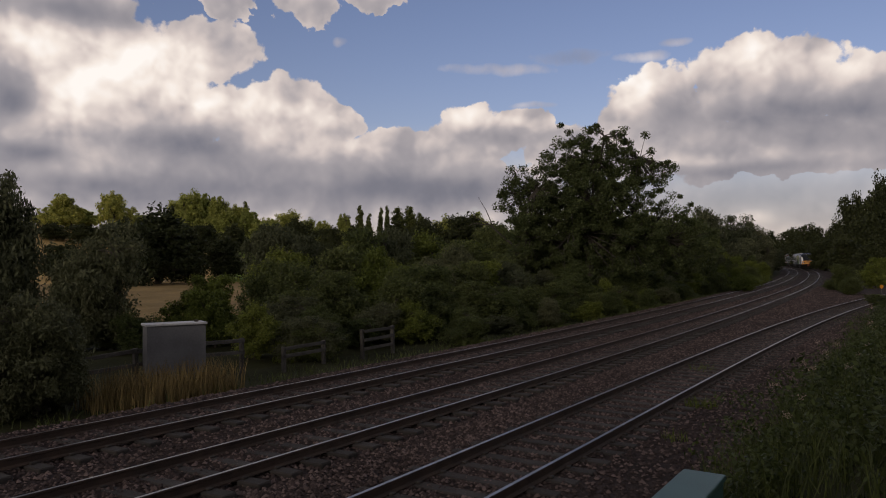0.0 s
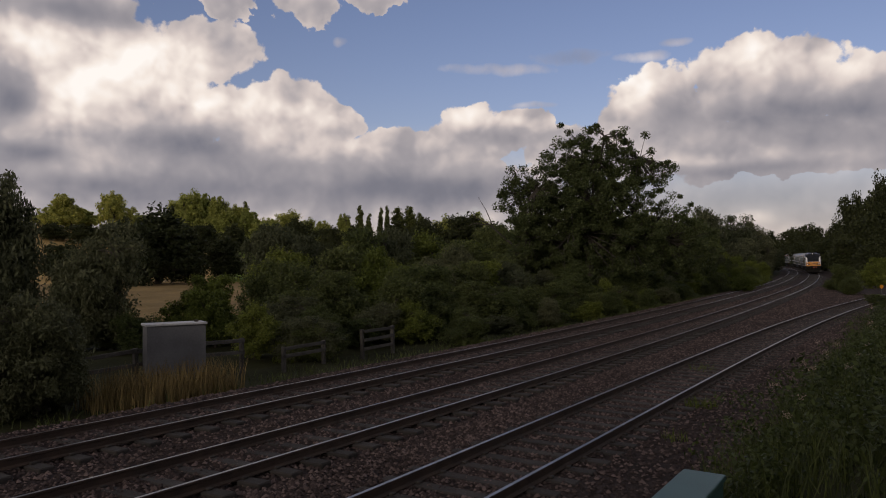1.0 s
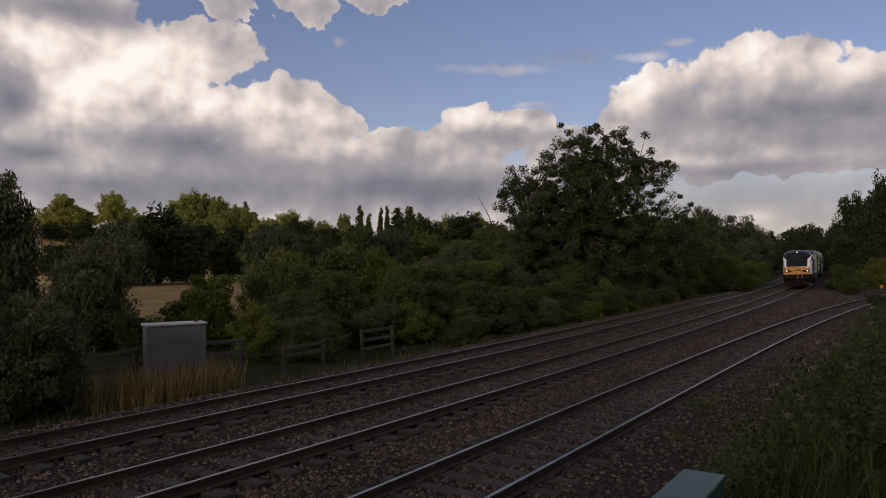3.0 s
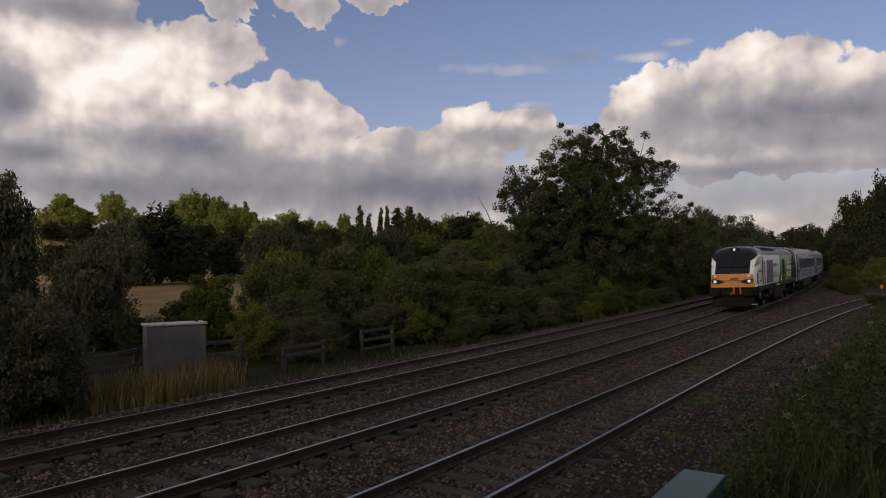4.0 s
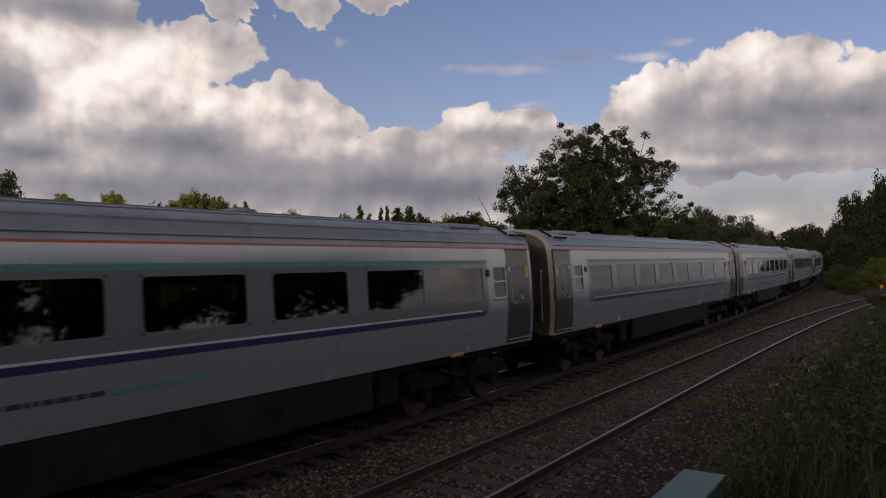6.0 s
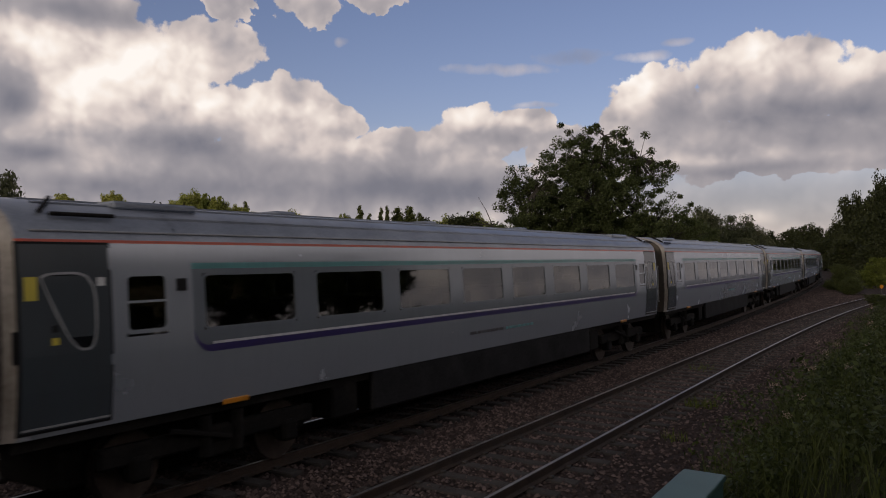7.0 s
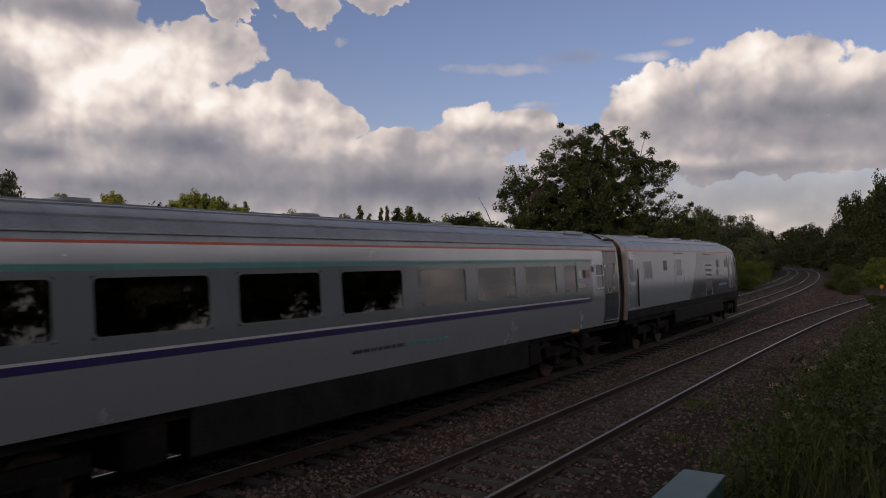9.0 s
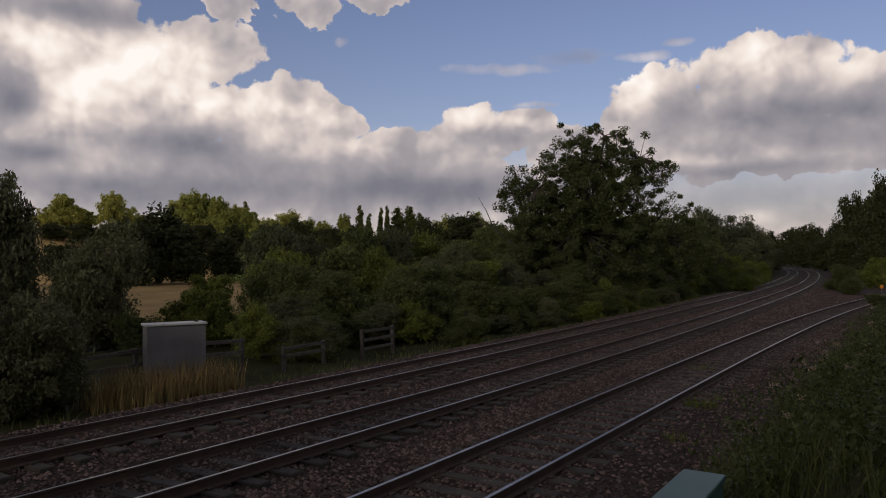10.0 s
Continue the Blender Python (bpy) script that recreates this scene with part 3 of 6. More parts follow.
ash = plant("ash_tree", 5, ASH_LOBES, L_ASH, "tall spreading green ash tree above the hedge", "tree", trunk_h=4.5, trunk_r=0.38, tips=1250, leaf_n=150000, leaf=0.095, clump=0.43, limbs=16, shell=0.6)
place(ash, 11.3, 60.0)
part("dead_branch", mesh_from("dead_branch", *tube([(-6.0, -1, 4.6), (-7.6, -1.2, 6.0), (-9.0, -1.2, 6.8)], [0.09, 0.06, 0.02], 5), [M_BARK]), None, ash, "bare dead branch")
part("dead_branch", mesh_from("dead_branch", *tube([(-7.4, -1.2, 5.8), (-8.0, -1.3, 7.2), (-8.6, -1.2, 8.2)], [0.05, 0.03, 0.012], 5), [M_BARK]), None, ash)
part("dead_branch", mesh_from("dead_branch", *tube([(-7.9, -1.2, 6.1), (-8.9, -1.0, 6.2), (-9.4, -1.0, 6.0)], [0.04, 0.03, 0.012], 5), [M_BARK]), None, ash)

hedge = models("hedge_bush", 100, 4, 4.0, 4.0, L_HEDGE, "dark green hawthorn bush in the lineside hedge", "bush", "lineside hedge", trunk_h=0.9, trunk_r=0.12, tips=200, leaf_n=24000, leaf=0.075, clump=0.46, limbs=6)
lime = models("young_tree", 200, 2, 4.0, 4.0, L_LIME, "light green young sycamore in the hedge", "tree", "lineside hedge", trunk_h=1.0, trunk_r=0.1, tips=160, leaf_n=17000, leaf=0.088, clump=0.42, limbs=6)
willow = models("willow_bush", 300, 2, 4.0, 4.0, L_WILLOW, "grey green willow bush by the fence", "bush", "willow bushes", trunk_h=0.9, trunk_r=0.13, tips=260, leaf_n=32000, leaf=0.058, clump=0.42, limbs=7, long=2.6, droop=0.3)
darkt = models("round_tree", 400, 3, 8.0, 8.0, L_DARK, "dark round-headed tree at the field edge", "tree", "field trees", trunk_h=1.6, trunk_r=0.3, tips=260, leaf_n=17000, leaf=0.22, clump=0.85, limbs=7, low=0.1)
fart = models("field_oak", 500, 3, 14.0, 13.0, L_FAR, "green oak on the far hillside, leaf colour brightened as sunlit", "tree", "hillside trees", trunk_h=3.5, trunk_r=0.45, tips=260, leaf_n=16000, leaf=0.36, clump=1.15, limbs=8, low=0.12, shell=0.6)
popl = models("poplar", 600, 2, 4.0, 16.0, L_POPLAR, "tall narrow poplar behind the hedge", "tree", "poplar row", trunk_h=2.5, trunk_r=0.3, tips=200, leaf_n=11000, leaf=0.3, clump=0.75, limbs=7, low=0.05)

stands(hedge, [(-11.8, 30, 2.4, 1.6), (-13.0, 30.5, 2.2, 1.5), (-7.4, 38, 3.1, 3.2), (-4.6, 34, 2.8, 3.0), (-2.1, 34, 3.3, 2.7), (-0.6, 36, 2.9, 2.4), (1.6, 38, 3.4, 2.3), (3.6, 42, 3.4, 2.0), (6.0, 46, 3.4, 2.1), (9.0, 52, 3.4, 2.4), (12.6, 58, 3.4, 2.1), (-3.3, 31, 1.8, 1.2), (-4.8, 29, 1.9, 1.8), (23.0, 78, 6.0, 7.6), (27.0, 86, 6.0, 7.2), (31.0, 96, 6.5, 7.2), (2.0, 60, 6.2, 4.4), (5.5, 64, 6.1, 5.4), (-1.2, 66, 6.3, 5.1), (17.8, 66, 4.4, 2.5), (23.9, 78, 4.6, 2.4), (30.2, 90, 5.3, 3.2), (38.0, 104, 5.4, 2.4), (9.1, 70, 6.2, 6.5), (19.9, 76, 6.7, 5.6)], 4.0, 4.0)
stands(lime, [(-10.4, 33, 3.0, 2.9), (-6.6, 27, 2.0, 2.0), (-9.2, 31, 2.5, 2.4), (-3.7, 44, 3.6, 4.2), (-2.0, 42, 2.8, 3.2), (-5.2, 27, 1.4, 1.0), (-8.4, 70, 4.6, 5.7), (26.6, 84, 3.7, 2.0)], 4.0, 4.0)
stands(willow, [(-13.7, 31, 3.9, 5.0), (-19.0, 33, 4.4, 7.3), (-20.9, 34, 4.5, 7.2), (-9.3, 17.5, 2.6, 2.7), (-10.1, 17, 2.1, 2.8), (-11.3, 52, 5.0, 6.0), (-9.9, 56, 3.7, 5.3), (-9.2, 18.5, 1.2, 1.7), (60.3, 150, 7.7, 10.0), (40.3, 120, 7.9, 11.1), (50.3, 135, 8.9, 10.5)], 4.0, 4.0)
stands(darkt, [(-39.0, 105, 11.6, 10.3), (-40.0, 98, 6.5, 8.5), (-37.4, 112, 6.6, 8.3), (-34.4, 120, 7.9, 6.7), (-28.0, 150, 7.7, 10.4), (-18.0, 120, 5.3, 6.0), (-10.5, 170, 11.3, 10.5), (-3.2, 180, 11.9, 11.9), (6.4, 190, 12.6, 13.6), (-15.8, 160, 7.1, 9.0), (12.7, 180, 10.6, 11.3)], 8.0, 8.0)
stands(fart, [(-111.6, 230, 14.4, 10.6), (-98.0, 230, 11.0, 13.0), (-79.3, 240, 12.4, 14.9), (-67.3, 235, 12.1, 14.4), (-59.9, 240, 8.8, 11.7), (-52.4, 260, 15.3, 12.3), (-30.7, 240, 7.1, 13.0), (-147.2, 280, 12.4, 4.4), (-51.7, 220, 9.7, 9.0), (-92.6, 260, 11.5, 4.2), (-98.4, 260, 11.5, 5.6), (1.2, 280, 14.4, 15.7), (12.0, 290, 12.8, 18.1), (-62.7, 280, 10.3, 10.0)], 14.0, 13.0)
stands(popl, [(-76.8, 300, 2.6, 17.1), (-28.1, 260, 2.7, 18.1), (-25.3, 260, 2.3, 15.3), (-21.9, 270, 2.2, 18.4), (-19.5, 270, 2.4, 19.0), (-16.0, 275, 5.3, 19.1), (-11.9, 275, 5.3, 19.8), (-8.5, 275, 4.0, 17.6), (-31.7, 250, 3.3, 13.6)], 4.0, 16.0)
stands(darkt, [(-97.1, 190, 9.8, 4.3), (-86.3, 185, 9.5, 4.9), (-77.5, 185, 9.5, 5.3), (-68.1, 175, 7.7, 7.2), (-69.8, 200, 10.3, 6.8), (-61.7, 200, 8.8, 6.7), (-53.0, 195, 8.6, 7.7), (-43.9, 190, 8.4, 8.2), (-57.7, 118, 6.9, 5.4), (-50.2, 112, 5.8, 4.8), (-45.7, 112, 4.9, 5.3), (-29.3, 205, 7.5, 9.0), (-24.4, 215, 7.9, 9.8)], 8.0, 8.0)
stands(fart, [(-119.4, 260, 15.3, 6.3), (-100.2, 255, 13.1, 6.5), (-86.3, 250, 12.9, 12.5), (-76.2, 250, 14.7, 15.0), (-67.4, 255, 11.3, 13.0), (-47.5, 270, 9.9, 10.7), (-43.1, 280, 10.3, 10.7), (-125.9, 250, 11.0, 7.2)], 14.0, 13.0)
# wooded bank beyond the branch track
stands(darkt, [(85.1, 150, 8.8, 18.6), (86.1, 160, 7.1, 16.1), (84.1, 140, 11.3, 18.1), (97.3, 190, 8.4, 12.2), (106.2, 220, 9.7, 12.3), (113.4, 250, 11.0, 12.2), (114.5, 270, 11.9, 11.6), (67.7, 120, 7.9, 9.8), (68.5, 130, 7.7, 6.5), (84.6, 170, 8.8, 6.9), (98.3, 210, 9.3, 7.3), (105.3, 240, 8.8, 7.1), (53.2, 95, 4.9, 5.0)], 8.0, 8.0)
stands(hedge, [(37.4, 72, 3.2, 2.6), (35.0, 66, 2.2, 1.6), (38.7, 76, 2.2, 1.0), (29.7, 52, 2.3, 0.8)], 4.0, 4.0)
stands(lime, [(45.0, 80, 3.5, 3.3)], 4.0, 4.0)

# the hedge runs in layers behind the fence, taller away from the line and farther along it
def hedge_layers():
    rng = np.random.default_rng(77)
    s = -0.5
    while s < 125:
        for off, h, w, start in ((7.9, 1.25, 1.7, 7.5), (9.6, 1.7, 2.1, 0.8), (13.5, 2.9, 3.0, 5.5), (18.5, 3.8, 3.8, 10.5), (25.0, 4.6, 4.6, 17.0)):
            if s < start or rng.random() < 0.12:
                continue
            o = off + rng.normal() * 0.7
            x, y, _ = along(MAIN, s + rng.normal() * 0.5, o)
            grow = 1 + 0.9 * smooth(25, 110, s)
            r = rng.random()
            protos = lime if r < 0.2 else (willow if r < 0.4 else hedge)
            k = int(rng.integers(0, len(protos)))
            hh = h * grow * (0.7 + 0.6 * rng.random())
            stands([protos[k]], [(float(x), float(y), w * (1 + 0.4 * smooth(25, 110, s)) * (0.85 + 0.4 * rng.random()), hh)], 4.0, 4.0, float(rng.random() * 6))
        s += 1.7 * (1 + 1.1 * smooth(30, 110, s))


hedge_layers()
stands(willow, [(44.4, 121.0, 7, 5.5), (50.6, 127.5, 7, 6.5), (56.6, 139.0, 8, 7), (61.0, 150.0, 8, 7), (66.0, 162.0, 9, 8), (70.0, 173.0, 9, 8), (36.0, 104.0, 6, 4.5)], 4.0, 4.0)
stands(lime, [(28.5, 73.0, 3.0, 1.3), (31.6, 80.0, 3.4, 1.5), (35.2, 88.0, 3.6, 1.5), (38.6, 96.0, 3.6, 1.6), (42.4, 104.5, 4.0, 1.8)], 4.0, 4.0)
# trees on the bank behind the camera, unseen; those to the right are mirrored in the train
# the tall belts to the left are added to keep the low sun off the foreground
stands(darkt, [(-22, -34, 12, 15), (-12, -26, 11, 14), (-3, -20, 10, 12), (6, -17, 11, 14), (15, -15, 9, 11), (24, -10, 10, 12), (31, 0, 9, 10), (-31, -48, 13, 16), (-40, -62, 13, 16), (-48, -76, 14, 17),
               (-36, -16, 12, 14), (-44, -30, 13, 16), (-53, -44, 13, 17), (-62, -58, 14, 17), (-30, -3, 10, 11), (-70, -74, 14, 18), (-46, -12, 12, 14),
               (21, -5, 8, 6.5), (26, 2, 9, 7), (28, 10, 8, 7), (34, 16, 9, 8), (38, 25, 9, 10), (29, -5, 9, 11), (34, 8, 9, 10)], 8.0, 8.0)


# ---------------------------------------------------------------- the train
M_SILVER = paint("silver_body_paint", (0.39, 0.425, 0.47), 0.22, 0.05, 0.5)
M_BAND = paint("grey_window_band", (0.19, 0.215, 0.24), 0.18, 0.1, 0.25)
M_DOOR = paint("dark_grey_door_paint", (0.05, 0.062, 0.07), 0.2, 0.25)
M_PURPLE = paint("purple_stripe", (0.035, 0.025, 0.12), 0.3, 0.15)
M_WHITE_LINE = paint("white_stripe", (0.6, 0.61, 0.62), 0.3, 0.2)
M_AQUA = paint("aqua_stripe", (0.08, 0.27, 0.27), 0.3, 0.2)
M_RED = paint("red_cantrail_stripe", (0.5, 0.07, 0.03), 0.35, 0.2)
M_ROOF = surface("coach_roof_grey", (0.15, 0.17, 0.205), (0.28, 0.31, 0.355), 1.2, 25, 0.34, metal=0.5, bump=0.05)
M_ENDWALL = surface("brown_end_wall", (0.03, 0.024, 0.02), (0.11, 0.088, 0.066), 1.5, 14, 0.7, bump=0.1)
# coach corners: the bright highlight on the end is painted in as pale tan
M_END = surface("dusty_coach_end", (0.26, 0.23, 0.19), (0.55, 0.51, 0.45), 1.5, 14, 0.38, metal=0.3, bump=0.1)
M_BLACK = surface("grimy_black_underframe", (0.005, 0.005, 0.005), (0.018, 0.016, 0.014), 2, 18, 0.9, bump=0.3, spec=0.15)
M_RUBBER = surface("black_rubber_gangway", (0.008, 0.008, 0.008), (0.02, 0.02, 0.02), 3, 20, 0.85)
M_SKIRT = surface("dark_grey_skirt", (0.008, 0.008, 0.009), (0.024, 0.024, 0.025), 1.5, 20, 0.85, bump=0.1, spec=0.15)
M_STEEL = surface("handrail_steel", (0.4, 0.4, 0.4), (0.6, 0.6, 0.6), 3, 30, 0.35, metal=0.6, bump=0.0)
M_WHEEL = surface("wheel_steel", (0.03, 0.022, 0.018), (0.08, 0.06, 0.05), 3, 30, 0.6, metal=0.4)
M_SEAT = surface("blue_grey_seat_cloth", (0.03, 0.035, 0.05), (0.06, 0.065, 0.09), 3, 60, 0.9)
M_YELLOW = paint("warning_yellow", (0.58, 0.225, 0.005), 0.4, 0.2)
M_LABEL = paint("yellow_label", (0.6, 0.5, 0.06), 0.4, 0.1)
M_LOCO_WHITE = paint("loco_white_paint", (0.62, 0.62, 0.62), 0.25, 0.18)
# dark roof; the blue of the reflected sky is put into its colour
M_LOCO_ROOF = paint("dark_blue_roof_paint", (0.016, 0.032, 0.105), 0.28, 0.12, 0.0, 0.28)
M_LOCO_BLACK = paint("black_cab_paint", (0.006, 0.006, 0.007), 0.45, 0.1, 0.0, 0.15)
M_GRILLE = surface("dark_grille_mesh", (0.02, 0.02, 0.022), (0.05, 0.05, 0.052), 4, 60, 0.6, metal=0.3)
M_FRAMEGREY = paint("light_grey_metal", (0.32, 0.33, 0.34), 0.4, 0.2)
M_TEXTWHITE = paint("white_lettering", (0.62, 0.63, 0.62), 0.4, 0.05)
M_TEXTBLACK = paint("black_lettering", (0.03, 0.03, 0.035), 0.4, 0.05)
M_TEXTBLUE = paint("blue_lettering", (0.06, 0.25, 0.42), 0.4, 0.05)
M_TEXTOLIVE = paint("olive_lettering", (0.18, 0.2, 0.03), 0.4, 0.05)
M_COUPLER = paint("orange_coupler", (0.5, 0.08, 0.03), 0.5, 0.3)
G_COACH = window_glass("tinted_coach_glass", (0.2, 0.205, 0.21), 1.9)
M_SCREEN = Nodes("dark_cab_glazing").finish((0.008, 0.009, 0.010), 0.06, 0.0, 0.35)
E_LAMP = glow("headlamp_lit", (1.0, 0.96, 0.9), 0.3)


def finish_front(n, sx, col):
    """Black windscreen surround with a swept edge, and the yellow nose, at both cab ends."""
    x, y, z = sx.outputs
    e = n.math("SUBTRACT", n.math("MINIMUM", n.math("ADD", x, 0.72), n.math("SUBTRACT", 20.3, x)), 0.43)
    edge = n.add("ShaderNodeFloatCurve")
    cv = edge.mapping.curves[0]
    pts = [(0.0, 0.10), (0.06, 0.22), (0.16, 0.43), (0.28, 0.66), (0.42, 0.80), (0.62, 0.86), (1.0, 0.86)]
    cv.points[0].location, cv.points[1].location = pts[0], pts[-1]
    for p in pts[1:-1]:
        cv.points.new(*p)
    edge.mapping.update()
    n.wire(n.math("DIVIDE", e, 2.4), edge.inputs["Value"])
    limit = n.math("ADD", n.math("MULTIPLY", edge.outputs[0], 1.4), 2.0)
    black = n.math("GREATER_THAN", z, limit)
    mid = n.math("MULTIPLY", n.math("LESS_THAN", n.math("ABSOLUTE", y), 0.95), n.math("GREATER_THAN", z, 2.12))
    black = n.math("MULTIPLY", n.math("MAXIMUM", black, mid), n.math("LESS_THAN", e, 2.35))
    col = n.mix(black, col, (0.006, 0.006, 0.007))
    low = n.math("ADD", 2.13, n.math("MULTIPLY", e, -0.6))
    yellow = n.math("MULTIPLY", n.math("LESS_THAN", e, 0.13), n.math("LESS_THAN", z, low))
    return n.mix(yellow, col, (0.56, 0.215, 0.005))


def livery(name, stops, slant, bend, z0, low=0.0, high=20.0, dirt=0.2, gloss=0.25, cab=False):
    """Body paint whose colours change along the side behind a curved edge."""
    n = Nodes(name)
    v = n.coords()
    sx = n.add("ShaderNodeSeparateXYZ")
    n.wire(v, sx.inputs[0])
    dz = n.math("SUBTRACT", sx.outputs[2], z0)
    e = n.math("ADD", sx.outputs[0], n.math("ADD", n.math("MULTIPLY", n.math("MULTIPLY", dz, dz), bend), n.math("MULTIPLY", dz, slant)))
    f = n.math("DIVIDE", n.math("SUBTRACT", e, low), high - low)
    grime = n.noise(v, 1.3, 5)
    col = n.ramp(f, stops)
    col = n.mix(n.math("MULTIPLY", grime, dirt), col, (0.06, 0.055, 0.05))
    return n.finish(finish_front(n, sx, col) if cab else col, gloss)


W = (0.82, 0.82, 0.82)
NAVY, TEALG, GREEN, LIME, DKTEAL = (0.012, 0.03, 0.045), (0.012, 0.20, 0.11), (0.10, 0.22, 0.018), (0.22, 0.34, 0.018), (0.012, 0.06, 0.06)
# stations are metres from the nose, spread over twenty metres
M_LOCO_SIDE = livery("white_and_green_livery", [(0, W), (0.5149, W), (0.515, NAVY), (0.535, NAVY), (0.536, TEALG), (0.560, TEALG), (0.561, GREEN), (0.585, GREEN), (0.60, LIME), (0.78, LIME), (0.86, DKTEAL), (1, DKTEAL)],
                     0.0, 0.5, 2.75, 0, 20, 0.14, 0.25, True)
M_DVT_SIDE = livery("silver_and_dark_grey_livery", [(0, (0.30, 0.335, 0.375)), (0.4349, (0.30, 0.335, 0.375)), (0.435, (0.07, 0.082, 0.092)), (1, (0.07, 0.082, 0.092))], -0.76, 0.0, 3.35, 0, 20, 0.15, 0.14)


def grid_body(name, xs, section, mats, choose, skip=None):
    """A shell of cells: section(x) gives the outline at station x; choose(x, y, z) the paint; skip(x, y, z) leaves holes."""
    rows = [section(x) for x in xs]
    k = len(rows[0])
    verts = [(x, y, z) for x, r in zip(xs, rows) for (y, z) in r]
    faces, idx = [], []
    for i in range(len(xs) - 1):
        for j in range(k - 1):
            a = i * k + j
            q = (a, a + k, a + k + 1, a + 1)
            c = [sum(verts[v][m] for v in q) / 4 for m in range(3)]
            if skip and skip(*c):
                continue
            faces.append(q)
            idx.append(choose(*c))
    me = mesh_from(name, verts, faces, mats, idx, True)
    return me


def cap(name, x, outline, mat, flip=False):
    """A flat end wall over an outline."""
    vs = [(x, y, z) for y, z in outline]
    f = list(range(len(vs)))
    return mesh_from(name, vs, [f if not flip else f[::-1]], [mat])


HALF = [(1.29, 1.12), (1.325, 1.4), (1.345, 1.6), (1.357, 1.83), (1.362, 1.93), (1.362, 1.965), (1.360, 2.13), (1.347, 2.5), (1.329, 2.88), (1.326, 2.94), (1.322, 3.02), (1.312, 3.15), (1.298, 3.262), (1.292, 3.30),
        (1.25, 3.42), (1.15, 3.545), (1.0, 3.65), (0.8, 3.735), (0.55, 3.8), (0.28, 3.845), (0, 3.86)]
COACH_OUTLINE = [(-y, z) for y, z in HALF] + [(y, z) for y, z in reversed(HALF[:-1])]


def side_y(z):
    """Half width of the coach body at height z."""
    return float(np.interp(z, [h[1] for h in HALF], [h[0] for h in HALF]))


def panel(x0, x1, z0, z1, proud, mat_name, mat, parent, side=-1, width=side_y, label="", steps=5, thick=0.03):
    """A panel that follows the body side between two stations and two heights."""
    bm = bmesh.new()
    zs = [z0 + (z1 - z0) * i / steps for i in range(steps + 1)]
    out = [[bm.verts.new((x, side * (width(z) + proud), z)) for z in zs] for x in (x0, x1)]
    inn = [[bm.verts.new((x, side * (width(z) + proud - thick), z)) for z in zs] for x in (x0, x1)]
    for i in range(steps):
        bm.faces.new((out[0][i], out[1][i], out[1][i + 1], out[0][i + 1]))
        bm.faces.new((inn[0][i], inn[0][i + 1], inn[1][i + 1], inn[1][i]))
        for e in (0, 1):
            bm.faces.new((out[e][i], out[e][i + 1], inn[e][i + 1], inn[e][i]))
    for i in (0, steps):
        bm.faces.new((out[0][i], inn[0][i], inn[1][i], out[1][i]))
    bmesh.ops.recalc_face_normals(bm, faces=list(bm.faces))
    return part(mat_name, bm, mat, parent, label)


def ring_frame(x0, x1, z0, z1, w, proud, width, side=-1, r=0.08, thick=0.02):
    """A rounded window surround on the body side."""
    bm = bmesh.new()

    def loop(a0, a1, b0, b1, rad):
        pts = []
        for cxx, czz, t0 in ((a1 - rad, b1 - rad, 0), (a0 + rad, b1 - rad, 90), (a0 + rad, b0 + rad, 180), (a1 - rad, b0 + rad, 270)):
            for k in range(4):
                t = radians(t0 + 30 * k)
                pts.append((cxx + rad * math.cos(t), czz + rad * math.sin(t)))
        return pts
    o, i = loop(x0 - w, x1 + w, z0 - w, z1 + w, r + w * 0.5), loop(x0, x1, z0, z1, r)
    ov = [bm.verts.new((x, side * (width(z) + proud), z)) for x, z in o]
    iv = [bm.verts.new((x, side * (width(z) + proud), z)) for x, z in i]
    ib = [bm.verts.new((x, side * (width(z) - thick), z)) for x, z in i]
    ob = [bm.verts.new((x, side * (width(z) - 0.002), z)) for x, z in o]
    n = len(o)
    for k in range(n):
        j = (k + 1) % n
        bm.faces.new((ov[k], ov[j], iv[j], iv[k]))
        bm.faces.new((iv[k], iv[j], ib[j], ib[k]))
        bm.faces.new((ob[k], ob[j], ov[j], ov[k]))
    bmesh.ops.recalc_face_normals(bm, faces=list(bm.faces))
    return bm


def glass_pane(x0, x1, z0, z1, inset, mat, parent, width=side_y, side=-1, name="pane"):
    bm = bmesh.new()
    vs = [bm.verts.new((x, side * (width(z) - inset), z)) for x, z in ((x0, z0), (x1, z0), (x1, z1), (x0, z1))]
    bm.faces.new(vs)
    return part(name, bm, mat, parent)


